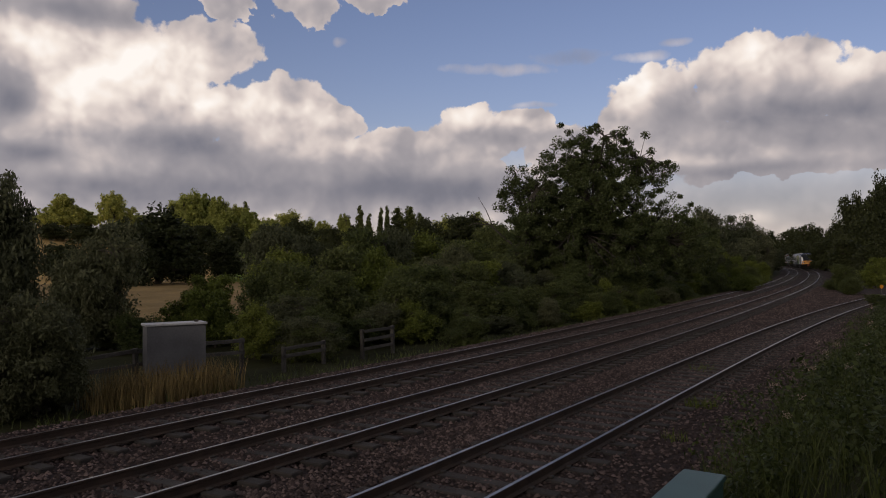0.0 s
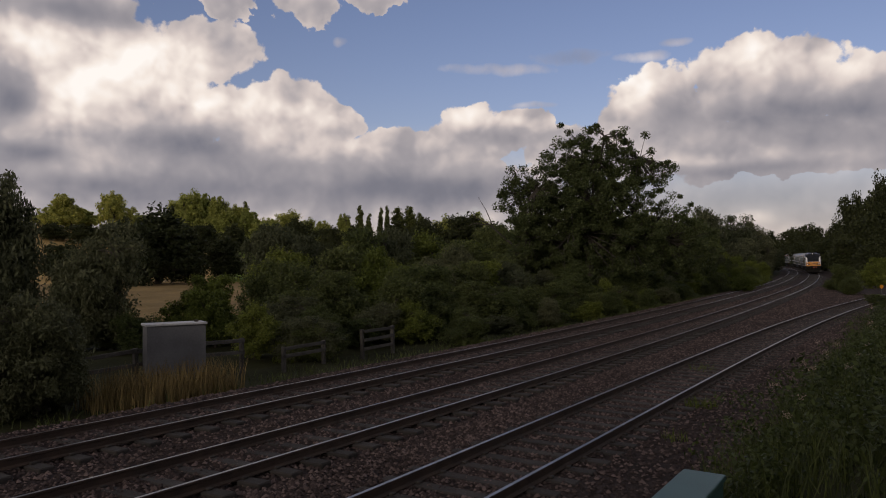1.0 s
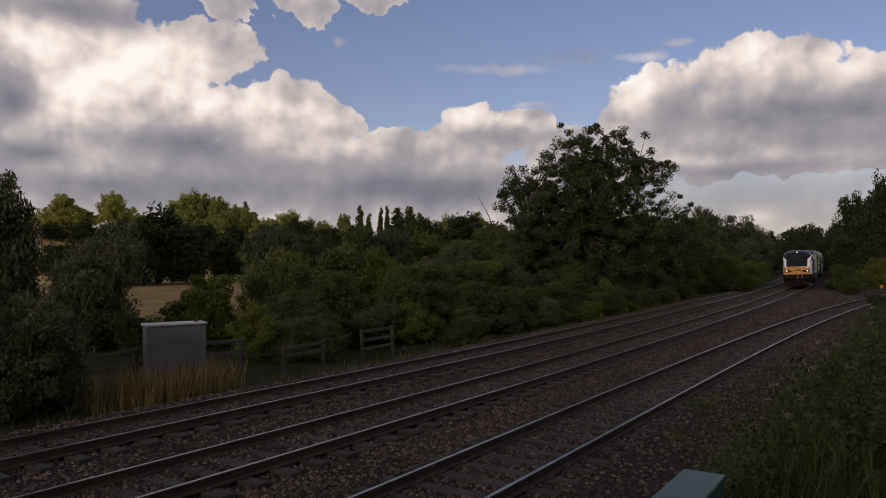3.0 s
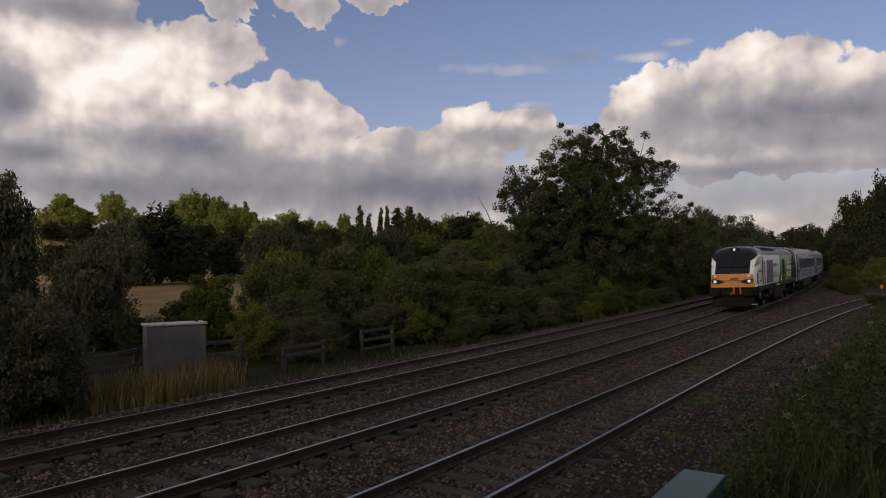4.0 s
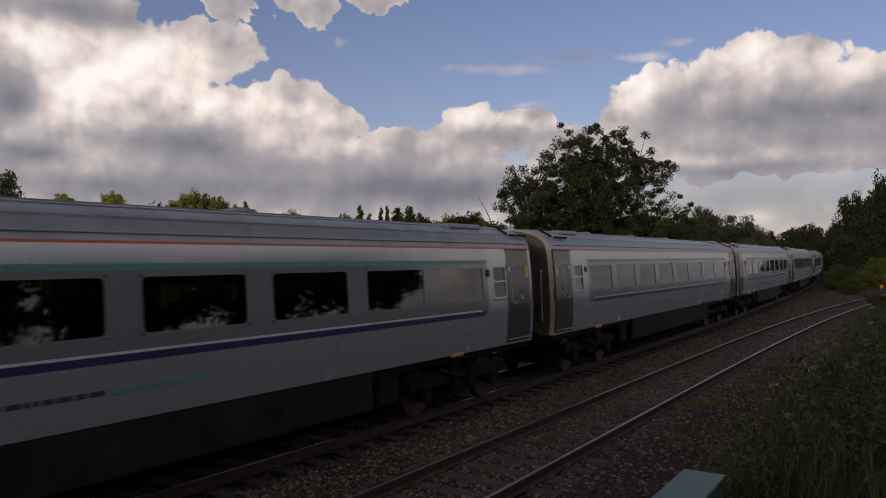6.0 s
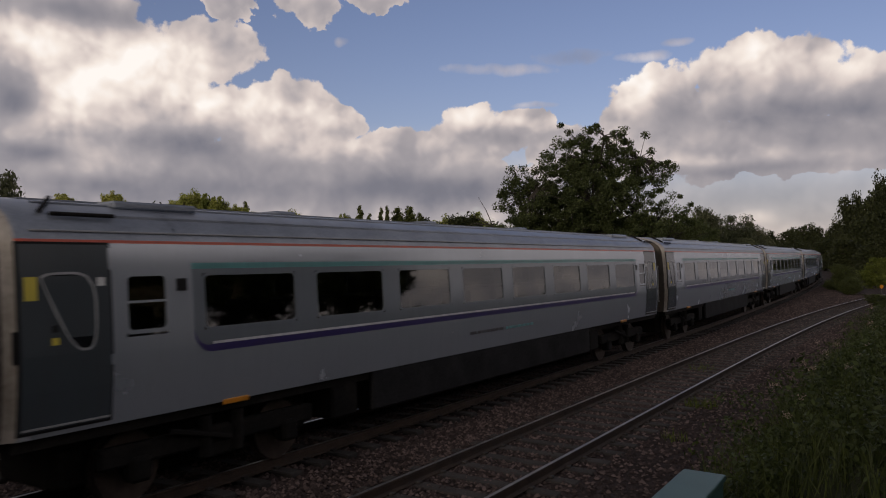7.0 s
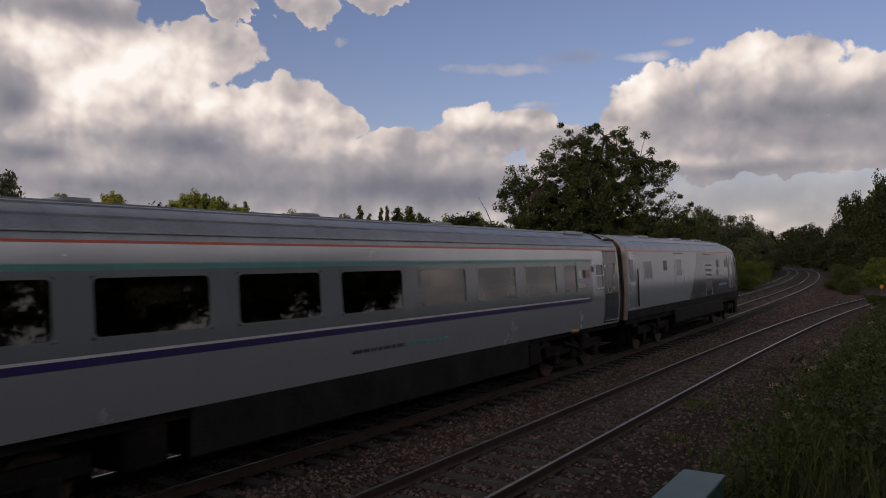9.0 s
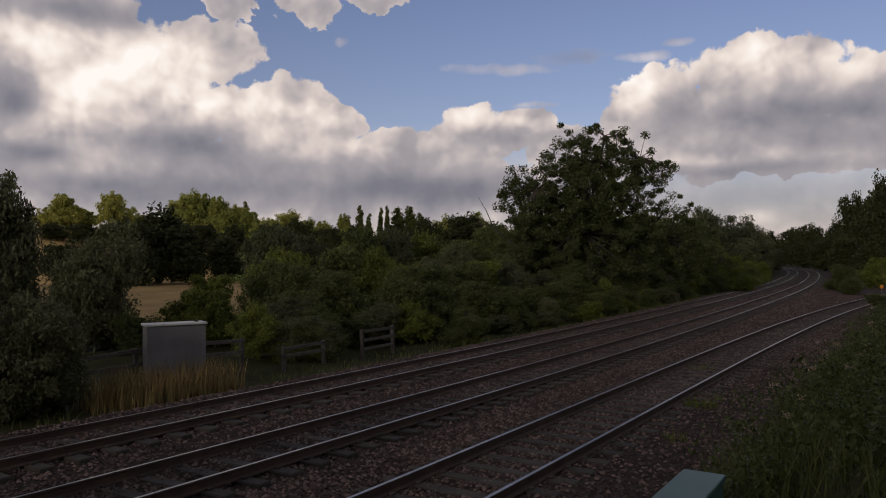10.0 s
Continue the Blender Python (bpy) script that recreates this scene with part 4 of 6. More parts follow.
def bogie(parent, x, wheelbase, mats=None):
    """Bogie under a vehicle: frame, springs, four wheels."""
    b = part("bogie", box(x - 0.35, x + 0.35, -1.1, 1.1, 0.35, 0.7, 0.04), M_BLACK, parent, "grimy bogie")
    for y in (-1.02, 1.02):
        part("side_frame", box(x - wheelbase / 2 - 0.55, x + wheelbase / 2 + 0.55, y - 0.1, y + 0.1, 0.52, 0.78, 0.04), M_BLACK, b)
        for dx in (-wheelbase / 2, wheelbase / 2):
            part("axle_box", box(x + dx - 0.16, x + dx + 0.16, y * 1.04 - 0.12, y * 1.04 + 0.12, 0.3, 0.62, 0.05), M_BLACK, b)
        for dx in (-0.28, 0.28):
            part("spring", rod((x + dx, y * 1.06, 0.4), (x + dx, y * 1.06, 0.95), 0.11, 10), M_BLACK, b)
        part("damper", rod((x - 0.9, y * 1.15, 0.85), (x + 0.1, y * 1.15, 0.6), 0.04, 6), M_BLACK, b)
    for dx in (-wheelbase / 2, wheelbase / 2):
        for y in (-0.79, 0.79):
            s = -1 if y < 0 else 1
            part("wheel", merge(rod((x + dx, y - 0.065, 0.455), (x + dx, y + 0.065, 0.455), 0.455, 28),
                                rod((x + dx, y + s * 0.05, 0.455), (x + dx, y + s * 0.16, 0.455), 0.13, 12),
                                rod((x + dx, y - s * 0.04, 0.455), (x + dx, y - s * 0.075, 0.455), 0.485, 28)), M_WHEEL, b)
    return b


WIN_START, WIN_PITCH, WIN_LEN = 2.57, 2.19, 1.75
W_Z0, W_Z1 = 2.13, 2.88


def gangway(parent, x, d):
    """Corridor connection at a coach end: end wall panels and the black rubber frame. d is -1 at the leading end, 1 at the other."""
    a, b = min(x, x + d * 0.42), max(x, x + d * 0.42)
    part("gangway_header", box(a, b, -0.62, 0.62, 3.15, 3.4, 0.05), M_RUBBER, parent, "black rubber corridor frame")
    for y in (-0.54, 0.54):
        part("gangway_post", box(a, b, y - 0.08, y + 0.08, 1.15, 3.15, 0.04), M_RUBBER, parent, "black rubber corridor frame")
    for y in (-0.9, 0.9):
        part("buffer", merge(rod((x, y, 1.06), (x + d * 0.32, y, 1.06), 0.09, 10), rod((x + d * 0.32, y, 1.06), (x + d * 0.36, y, 1.06), 0.2, 14)), M_BLACK, parent)
    for y in (-1.05, 1.05):
        part("end_handrail", merge(rod((x + d * 0.07, y, 1.5), (x + d * 0.07, y, 2.75), 0.018), rod((x, y, 1.5), (x + d * 0.07, y, 1.5), 0.018), rod((x, y, 2.75), (x + d * 0.07, y, 2.75), 0.018)), M_STEEL, parent, "pale steel handrail")


def band_corner(xc, way, side):
    """The rounded lower corner of the window band and the purple stripe that thins out round it."""
    inner, outer = [], []
    zc = 2.13
    for k in range(9):
        t = radians(90 * k / 8)
        r0, r1 = 0.20 + 0.09 * k / 8, 0.30
        inner.append((xc + way * r0 * math.sin(t), zc - r0 * math.cos(t)))
        outer.append((xc + way * r1 * math.sin(t), zc - r1 * math.cos(t)))
    fill, edge = bmesh.new(), bmesh.new()

    def vert(bm, p):
        return bm.verts.new((p[0], side * (side_y(p[1]) + 0.003), p[1]))
    mid = vert(fill, (xc, zc))
    rim = [vert(fill, p) for p in inner]
    for a, b in zip(rim, rim[1:]):
        fill.faces.new((mid, a, b))
    lo, hi = [vert(edge, p) for p in outer], [vert(edge, p) for p in inner]
    for k in range(8):
        edge.faces.new((lo[k], lo[k + 1], hi[k + 1], hi[k]))
    return fill, edge


def leaf_window(pts, w, proud, side):
    """A window whose outline is a rounded polygon: its surround and its pane."""
    for _ in range(3):
        nxt = []
        for (a, b), (c, d) in zip(pts, pts[1:] + pts[:1]):
            nxt += [(a * 0.8 + c * 0.2, b * 0.8 + d * 0.2), (a * 0.2 + c * 0.8, b * 0.2 + d * 0.8)]
        pts = nxt
    mx, mz = sum(p[0] for p in pts) / len(pts), sum(p[1] for p in pts) / len(pts)
    ring, pane = bmesh.new(), bmesh.new()
    rows = []

    def flat(z):
        return side_y(2.1) - 0.042 * (z - 2.0)
    for grow, out in ((0.0, proud - 0.006), (0.0, proud), (w, proud), (w, 0.0)):
        rows.append([])
        for x, z in pts:
            d = math.hypot(x - mx, z - mz)
            xx, zz = x + (x - mx) / d * grow, z + (z - mz) / d * grow
            rows[-1].append(ring.verts.new((xx, side * (side_y(zz) + out), zz)))
    n = len(pts)
    for a, b in zip(rows, rows[1:]):
        for k in range(n):
            ring.faces.new((a[k], a[(k + 1) % n], b[(k + 1) % n], b[k]))
    bmesh.ops.recalc_face_normals(ring, faces=list(ring.faces))
    c = pane.verts.new((mx, side * (flat(mz) + proud - 0.006), mz))
    vs = [pane.verts.new((x, side * (flat(z) + proud - 0.006), z)) for x, z in pts]
    for k in range(n):
        pane.faces.new((c, vs[k], vs[(k + 1) % n]))
    return ring, pane


def coach(name="railway_coach"):
    """Passenger coach, stations counted from its leading end."""
    L = 22.05
    c = empty(name)
    xs = sorted({0.0, 0.04, 0.12, 0.2, 1.2, L - 1.2, L - 0.2, L - 0.12, L - 0.04, L, 2.4, 2.7, 19.52, 19.82, *[WIN_START + WIN_PITCH * i for i in range(8)], *[WIN_START + WIN_PITCH * i + WIN_LEN for i in range(8)],
                 1.42, 2.0, L - 2.0, L - 1.42, *np.arange(3, 20, 1.0)})

    def section(x):
        e = min(x, L - x)
        pull = 0.09 * (1 - smooth(0, 0.2, e)) ** 2
        return [(y * (1 - pull * 0.9), z - (0.06 * pull / 0.09) * max(0, (z - 3.0))) for y, z in COACH_OUTLINE]

    def choose(x, y, z):
        if x < 0.1 or x > L - 0.1:
            return 6
        if 3.255 < z < 3.305:
            return 5
        if z > 3.305:
            return 7
        if (2.7 < x < 19.52) if z < 2.13 else (2.4 < x < 19.82):
            if 1.83 < z < 1.93:
                return 2
            if 1.93 < z < 1.966:
                return 3
            if 2.94 < z < 3.02:
                return 4
            if 1.966 < z < 2.94:
                return 1
        return 0

    def skip(x, y, z):
        if W_Z0 < z < W_Z1:
            k = (x - WIN_START) % WIN_PITCH
            if WIN_START < x < WIN_START + 8 * WIN_PITCH and k < WIN_LEN:
                return True
            if 1.42 < x < 2.0 or L - 2.0 < x < L - 1.42:
                return True
        return False
    part("body", grid_body("body", xs, section, [M_SILVER, M_BAND, M_PURPLE, M_WHITE_LINE, M_AQUA, M_RED, M_END, M_ROOF], choose, skip), None, c, "silver coach shell with purple and aqua stripes")
    for x, fl in ((0.0, False), (L, True)):
        part("end_wall", cap("end_wall", x, section(x), M_ENDWALL, fl), None, c, "dark brown end wall")
    gangway(c, 0, -1)
    gangway(c, L, 1)
    for side in (-1, 1):
        for i in range(8):
            x = WIN_START + WIN_PITCH * i
            f = part("window", ring_frame(x + 0.03, x + WIN_LEN - 0.03, W_Z0 + 0.03, W_Z1 - 0.03, 0.035, 0.004, side_y, side, 0.07), M_BAND, c)
            glass_pane(x - 0.002, x + WIN_LEN + 0.002, W_Z0 - 0.002, W_Z1 + 0.002, 0.012, G_COACH, f, side_y, side)
        for x in (1.42, L - 2.0):
            f = part("vestibule_window", ring_frame(x + 0.02, x + 0.56, W_Z0 + 0.08, W_Z1 - 0.02, 0.05, 0.008, side_y, side, 0.06), M_SILVER, c, "small framed vestibule window")
            glass_pane(x, x + 0.58, W_Z0, W_Z1, 0.012, G_COACH, f, side_y, side)
            panel(x, x + 0.58, 2.535, 2.565, 0.006, "glazing_bar", M_SILVER, f, side, steps=1)
        for x0, x1, lean in ((0.14, 1.2, 1), (L - 1.36, L - 0.3, -1)):
            panel(x0 - 0.03, x1 + 0.03, 1.17, 3.27, 0.003, "door_surround", M_LOCO_BLACK, c, side)
            d = panel(x0, x1, 1.2, 3.24, 0.008, "door", M_DOOR, c, side, label="dark grey plug door")
            inn, end = (x1 - 0.2, x0 + 0.22) if lean > 0 else (x0 + 0.2, x1 - 0.22)
            ring, pane = leaf_window([(inn, 2.06), (inn, 2.9), (end, 2.9), (end - (end - inn) * 0.12, 2.72), (inn + (end - inn) * 0.4, 2.06)], 0.03, 0.018, side)
            part("door_window", ring, M_FRAMEGREY, d)
            part("pane", pane, M_SCREEN, d)
            xl = x0 + 0.12 if lean > 0 else x1 - 0.12
            panel(xl - 0.07, xl + 0.07, 2.62, 2.88, 0.012, "notice", M_LABEL, d, side, steps=1, label="yellow notice")
            xs2 = x0 + 0.34 if lean > 0 else x1 - 0.42
            panel(xs2, xs2 + 0.08, 2.12, 2.2, 0.014, "sticker", M_LABEL, d, side, steps=1)
            panel(xs2, xs2 + 0.08, 2.26, 2.34, 0.014, "door_button", M_LOCO_BLACK, d, side, steps=1)
            xr = x1 - 0.16 if lean > 0 else x0 + 0.06
            panel(xr, xr + 0.1, 2.76, 2.86, 0.012, "sign", M_TEXTWHITE, d, side, steps=1)
            panel(x0 + 0.02, x1 - 0.02, 1.22, 1.24, 0.03, "door_step", M_FRAMEGREY, d, side, steps=1)
            xe = 0.06 if lean > 0 else L - 0.2
            panel(xe, xe + 0.07, 1.95, 2.3, 0.004, "door_control", M_LOCO_BLACK, c, side, steps=1)
        for xc, way in ((2.7, -1), (19.52, 1)):
            fill, edge = band_corner(xc, way, side)
            part("band_corner", fill, M_BAND, c)
            part("stripe_end", edge, M_PURPLE, c)
        for x in (2.15, L - 2.3):
            panel(x, x + 0.16, 2.66, 2.82, 0.008, "destination_box", M_LOCO_BLACK, c, side, steps=1)
        for x in (2.9, L - 3.7):
            part("yellow_tag", box(x, x + 0.45, side * 1.31 - 0.02, side * 1.31 + 0.02, 1.08, 1.15, 0.01), M_YELLOW, c, "small yellow plate")
        # skirts and underfloor boxes
        part("skirt", merge(box(6.2, 15.9, side * 1.24 - 0.05, side * 1.24 + 0.05, 0.45, 1.13, 0.03)), M_SKIRT, c, "dark skirt under the floor")
    part("underframe", merge(box(0.1, L - 0.1, -1.2, 1.2, 0.98, 1.14), box(6.3, 9.6, -1.15, 1.15, 0.42, 1.0, 0.03), box(10.0, 13.0, -1.1, 1.1, 0.5, 1.0, 0.03), box(13.3, 15.8, -1.15, 1.15, 0.45, 1.0, 0.03)), M_BLACK, c)
    for x in (0.9, L - 5.2):
        # black filler box added behind the wheels to darken the gap under the coach
        part("brake_gear", box(x, x + 4.3, -0.66, 0.66, 0.3, 0.98, 0.05), M_BLACK, c)
        part("equipment_box", box(x + (4.35 if x < 5 else -0.75), x + (5.0 if x < 5 else -0.1), -1.2, 1.2, 0.45, 1.0, 0.04), M_BLACK, c)
    part("interior_floor", box(0.15, L - 0.15, -1.25, 1.25, 1.16, 1.22), M_BLACK, c)
    seats = []
    for i in range(16):
        x = 3.0 + i * 1.08
        for y in (-0.85, 0.85):
            seats.append(box(x, x + 0.14, y - 0.42, y + 0.42, 1.6, 2.42, 0.05))
            seats.append(box(x - 0.4, x, y - 0.42, y + 0.42, 1.55, 1.7, 0.03))
    part("seat_row", merge(*seats), M_SEAT, c)
    # roof fittings
    ribs = []
    for y in (-1.08, -0.72, -0.4, 0.4, 0.72, 1.08):
        z = float(np.interp(abs(y), [h[0] for h in reversed(HALF)][:8], [h[1] for h in reversed(HALF)][:8]))
        ribs.append(box(0.6, L - 0.6, y - 0.02, y + 0.02, z - 0.02, z + 0.018))
    part("roof_rib", merge(*ribs), M_ROOF, c)
    for k in range(9):
        x = 2.2 + 2.2 * k
        seam = bmesh.new()
        top = [(y, z) for y, z in COACH_OUTLINE if z > 3.31]
        va, vb = ([seam.verts.new((x + dx, y * 1.004, z + 0.008)) for y, z in top] for dx in (0.0, 0.035))
        for j in range(len(top) - 1):
            seam.faces.new((va[j], vb[j], vb[j + 1], va[j + 1]))
        part("roof_seam", seam, M_ROOF, c)
    for x in (5.0, 9.4, 13.8):
        part("roof_vent", box(x, x + 0.5, -0.28, 0.28, 3.8, 3.91, 0.04), M_ROOF, c)
    for side in (-1, 1):
        part("gutter", box(0.3, L - 0.3, side * 1.265 - 0.012, side * 1.265 + 0.012, 3.385, 3.41, 0.005), M_FRAMEGREY, c)
    for x in (1.6, L - 2.9):
        part("roof_hatch", box(x, x + 1.3, -0.85, -0.2, 3.72, 3.83, 0.03), M_ROOF, c)
        part("roof_hatch", box(x, x + 1.3, 0.2, 0.85, 3.72, 3.83, 0.03), M_ROOF, c)
    for x in (0.5, L - 0.9):
        part("roof_rail", merge(rod((x, -1.1, 3.63), (x + 0.4, -0.6, 3.84), 0.03), rod((x + 0.1, -1.15, 3.6), (x + 0.9, -1.15, 3.6), 0.025)), M_BLACK, c)
    bogie(c, 3.03, 2.6)
    bogie(c, L - 3.03, 2.6)
    return c


def lettering(text, x, z, size, mat, parent, width, stretch=None, proud=0.012):
    """Raised paint letters on the near side, reading along the train."""
    cu = bpy.data.curves.new("lettering", "FONT")
    cu.body, cu.size, cu.extrude = text, size, 0.001
    cu.resolution_u = 2
    cu.materials.append(mat)
    ob = new("lettering", cu)
    ob.parent = parent
    sx = 1.0
    if stretch:
        bpy.context.view_layer.update()
        sx = stretch / max(ob.dimensions[0], 1e-3)
    ob.matrix_basis = Matrix.Translation((x, -(width(z) + proud), z)) @ Euler((radians(90), 0, 0)).to_matrix().to_4x4() @ Matrix.Diagonal((sx, 1, 1, 1))
    return ob


def bars(name, x, z, lengths, h, mat, parent, width, gap=0.06, proud=0.006):
    """A row of plain bars where the marking is not lettered."""
    for w in lengths:
        part(name, box(x, x + w, -(width(z) + proud), -(width(z) + proud - 0.02), z, z + h), mat, parent)
        x += w + gap


# -- locomotive
LOCO_L = 20.3
LOCO_HALF = [(1.30, 1.36), (1.32, 1.7), (1.335, 2.2), (1.335, 2.8), (1.32, 3.1), (1.30, 3.19), (1.24, 3.30), (1.12, 3.45), (0.98, 3.56), (0.8, 3.64), (0.4, 3.70), (0, 3.72)]


def loco_y(z):
    return float(np.interp(z, [h[1] for h in LOCO_HALF], [h[0] for h in LOCO_HALF]))


NOSE = 0.43
FRONT = -0.72
SLOPE_X = (0, 0.06, 0.16, 0.32, 0.55, 0.8, 1.0, 1.25, 1.6, 2.1, 2.7)
SLOPE_Z = (2.05, 2.17, 2.30, 2.52, 2.86, 3.16, 3.37, 3.54, 3.67, 3.72, 3.72)


def loco_section(x):
    e = max(0.0, min(x - FRONT, LOCO_L - x) - NOSE)
    top = float(np.interp(e, SLOPE_X, SLOPE_Z))
    w = float(np.interp(e, [0, 0.04, 0.12, 0.3, 0.6, 1.1, 2.0], [0.86, 0.90, 0.93, 0.96, 0.985, 1.0, 1.0]))
    pts = []
    # sides rise to a shoulder below the local top, then a crowned top
    sh = min(3.1, 1.36 + (top - 1.36) * 0.86)
    drop = top - sh
    for t in np.linspace(0, 1, 12):
        z = 1.36 + (sh - 1.36) * t
        pts.append((loco_y(z) * w * (1 - 0.10 * (1 - smooth(0, 1.9, e)) * t), z))
    y0 = pts[-1][0]
    for t in np.linspace(0, 90, 16)[1:]:
        a = radians(t)
        pts.append((y0 * math.cos(a) ** (0.62), sh + drop * math.sin(a) ** (0.9)))
    pts[-1] = (0.0, top)
    return [(-y, z) for y, z in pts] + [(y, z) for y, z in reversed(pts[:-1])]


def locomotive():
    c = empty("diesel_locomotive")
    e0 = [NOSE + v for v in list(np.linspace(0, 0.4, 12)) + list(np.arange(0.45, 2.3, 0.06))]
    xs = sorted(set([round(v + FRONT, 3) for v in e0] + [round(LOCO_L - v, 3) for v in e0] + [round(v, 3) for v in np.arange(2.0, LOCO_L - 2.7, 0.4)]))

    def choose(x, y, z):
        e = min(x - FRONT, LOCO_L - x) - NOSE
        if e > 2.3 and z > 3.2:
            return 1
        return 0
    part("body", grid_body("body", xs, loco_section, [M_LOCO_SIDE, M_LOCO_ROOF], choose), None, c, "white and green painted body with dark roof")
    for x, fl in ((FRONT + NOSE, False), (LOCO_L - NOSE, True)):
        part("nose_panel", cap("nose_panel", x, loco_section(x), M_YELLOW, fl), None, c, "yellow nose panel")
    for d in (1, -1):
        o = FRONT if d > 0 else LOCO_L
        door = 0.2 if d > 0 else 0.0

        def X(v):
            return o + d * v
        # windscreen lies on the raked front
        bm = bmesh.new()
        rows = []
        for e, hw in ((0.3, 0.78), (0.5, 0.92), (0.75, 0.93), (0.98, 0.86)):
            tz = float(np.interp(e, SLOPE_X, SLOPE_Z))
            sh = min(3.1, 1.36 + (tz - 1.36) * 0.86)
            row = []
            for t in np.linspace(-1, 1, 11):
                yy = t * hw
                ratio = min(1.0, abs(yy) / 1.25)
                zz = sh + (tz - sh) * math.sin(math.acos(ratio ** (1 / 0.62))) ** 0.9
                row.append(bm.verts.new((X(NOSE + e - 0.03), yy, zz + 0.03)))
            rows.append(row)
        for r0, r1 in zip(rows, rows[1:]):
            for k in range(10):
                bm.faces.new((r0[k], r0[k + 1], r1[k + 1], r1[k]))
        bmesh.ops.recalc_face_normals(bm, faces=list(bm.faces))
        part("windscreen", bm, M_SCREEN, c, "wide raked dark windscreen")
        part("wiper", merge(rod((X(0.68), 0.1, 2.52), (X(1.08), -0.42, 3.02), 0.018, 6), rod((X(1.1), -0.2, 3.03), (X(0.96), -0.75, 2.84), 0.014, 6)), M_BLACK, c)
        for y in (-0.82, 0.82):
            sg = 1 if y > 0 else -1
            bm = bmesh.new()
            shape_yz = ((0.40, 1.67), (0.66, 1.79), (0.95, 1.85), (1.13, 1.83), (1.12, 1.66), (1.0, 1.56), (0.74, 1.55))
            front = [bm.verts.new((X(0.385), sg * a, b)) for a, b in shape_yz]
            back = [bm.verts.new((X(0.46), sg * a, b)) for a, b in shape_yz]
            bm.faces.new(front)
            for k in range(7):
                bm.faces.new((front[k], front[(k + 1) % 7], back[(k + 1) % 7], back[k]))
            bmesh.ops.recalc_face_normals(bm, faces=list(bm.faces))
            h = part("headlight", bm, M_LOCO_BLACK, c, "black almond-shaped headlamp cluster")
            part("lamp", rod((X(0.39), sg * 0.93, 1.70), (X(0.36), sg * 0.93, 1.70), 0.07, 16), E_LAMP if d > 0 else M_FRAMEGREY, h)
            part("lamp_rim", rod((X(0.392), sg * 0.93, 1.70), (X(0.37), sg * 0.93, 1.70), 0.11, 16), M_FRAMEGREY, h)
        top = part("roof_headlight", box(min(X(1.55), X(2.0)), max(X(1.55), X(2.0)), -0.24, 0.24, 3.42, 3.66, 0.05, 2), M_LOCO_BLACK, c)
        part("lamp", rod((X(1.555), 0, 3.54), (X(1.535), 0, 3.54), 0.07, 16), E_LAMP if d > 0 else M_FRAMEGREY, top)
        part("nose_line", box(min(X(0.368), X(0.42)), max(X(0.368), X(0.42)), -0.64, 0.64, 1.735, 1.75), M_LOCO_BLACK, c)
        part("fleet_number", merge(*[box(min(X(0.372), X(0.42)), max(X(0.372), X(0.42)), -0.34 + 0.09 * k, -0.28 + 0.09 * k, 1.79, 1.9) for k in range(5)]), M_TEXTBLACK, c)
        for y in (-0.92, 0.92):
            part("notice", box(min(X(0.374), X(0.42)), max(X(0.374), X(0.42)), y - 0.06, y + 0.06, 1.96, 2.08), M_TEXTWHITE, c)
        for y in (-0.88, 0.88):
            part("buffer", merge(rod((X(0.42), y, 1.06), (X(-0.05), y, 1.06), 0.11, 12), box(min(X(-0.1), X(-0.05)), max(X(-0.1), X(-0.05)), y - 0.3, y + 0.3, 0.88, 1.24, 0.04, 2)), M_BLACK, c)
        part("buffer_beam", box(min(X(0.42), X(0.8)), max(X(0.42), X(0.8)), -1.25, 1.25, 0.86, 1.36, 0.05), M_BLACK, c, "black buffer beam")
        part("snow_plough", box(min(X(0.46), X(0.75)), max(X(0.46), X(0.75)), -1.15, 1.15, 0.22, 0.86, 0.06), M_BLACK, c, "black snow plough")
        part("coupling_hook", rod((X(0.42), 0, 1.05), (X(0.05), 0, 1.0), 0.06), M_COUPLER, c, "orange coupling hook")
        for y in (-0.08, -0.43):
            part("brake_hose", rod((X(0.36), y, 1.36), (X(0.24), y - 0.05, 0.98), 0.045), M_COUPLER, c, "red brake hose")
        for y in (-0.62, 0.5):
            part("jumper_cable", rod((X(0.4), y, 1.2), (X(0.32), y + 0.08, 0.72), 0.03), M_RUBBER, c)
        for side in (-1, 1):
            part("cab_step", merge(box(min(X(2.5), X(3.3)), max(X(2.5), X(3.3)), side * 1.27 - 0.08, side * 1.27 + 0.08, 0.78, 0.82, 0.01), box(min(X(2.5), X(3.3)), max(X(2.5), X(3.3)), side * 1.27 - 0.08, side * 1.27 + 0.08, 0.46, 0.5, 0.01),
                                   box(min(X(2.5), X(2.54)), max(X(2.5), X(2.54)), side * 1.27 - 0.08, side * 1.27 + 0.08, 0.46, 1.15), box(min(X(3.26), X(3.3)), max(X(3.26), X(3.3)), side * 1.27 - 0.08, side * 1.27 + 0.08, 0.46, 1.15)), M_SKIRT, c, "dark steel cab steps")
            part("side_plate", box(min(X(1.3), X(2.2)), max(X(1.3), X(2.2)), side * 1.28 - 0.02, side * 1.28 + 0.02, 0.62, 1.15, 0.02), M_SKIRT, c)
            part("data_plate", box(min(X(1.45), X(2.0)), max(X(1.45), X(2.0)), side * 1.305 - 0.004, side * 1.305 + 0.004, 0.82, 0.98), M_FRAMEGREY2, c, "grey data plate")
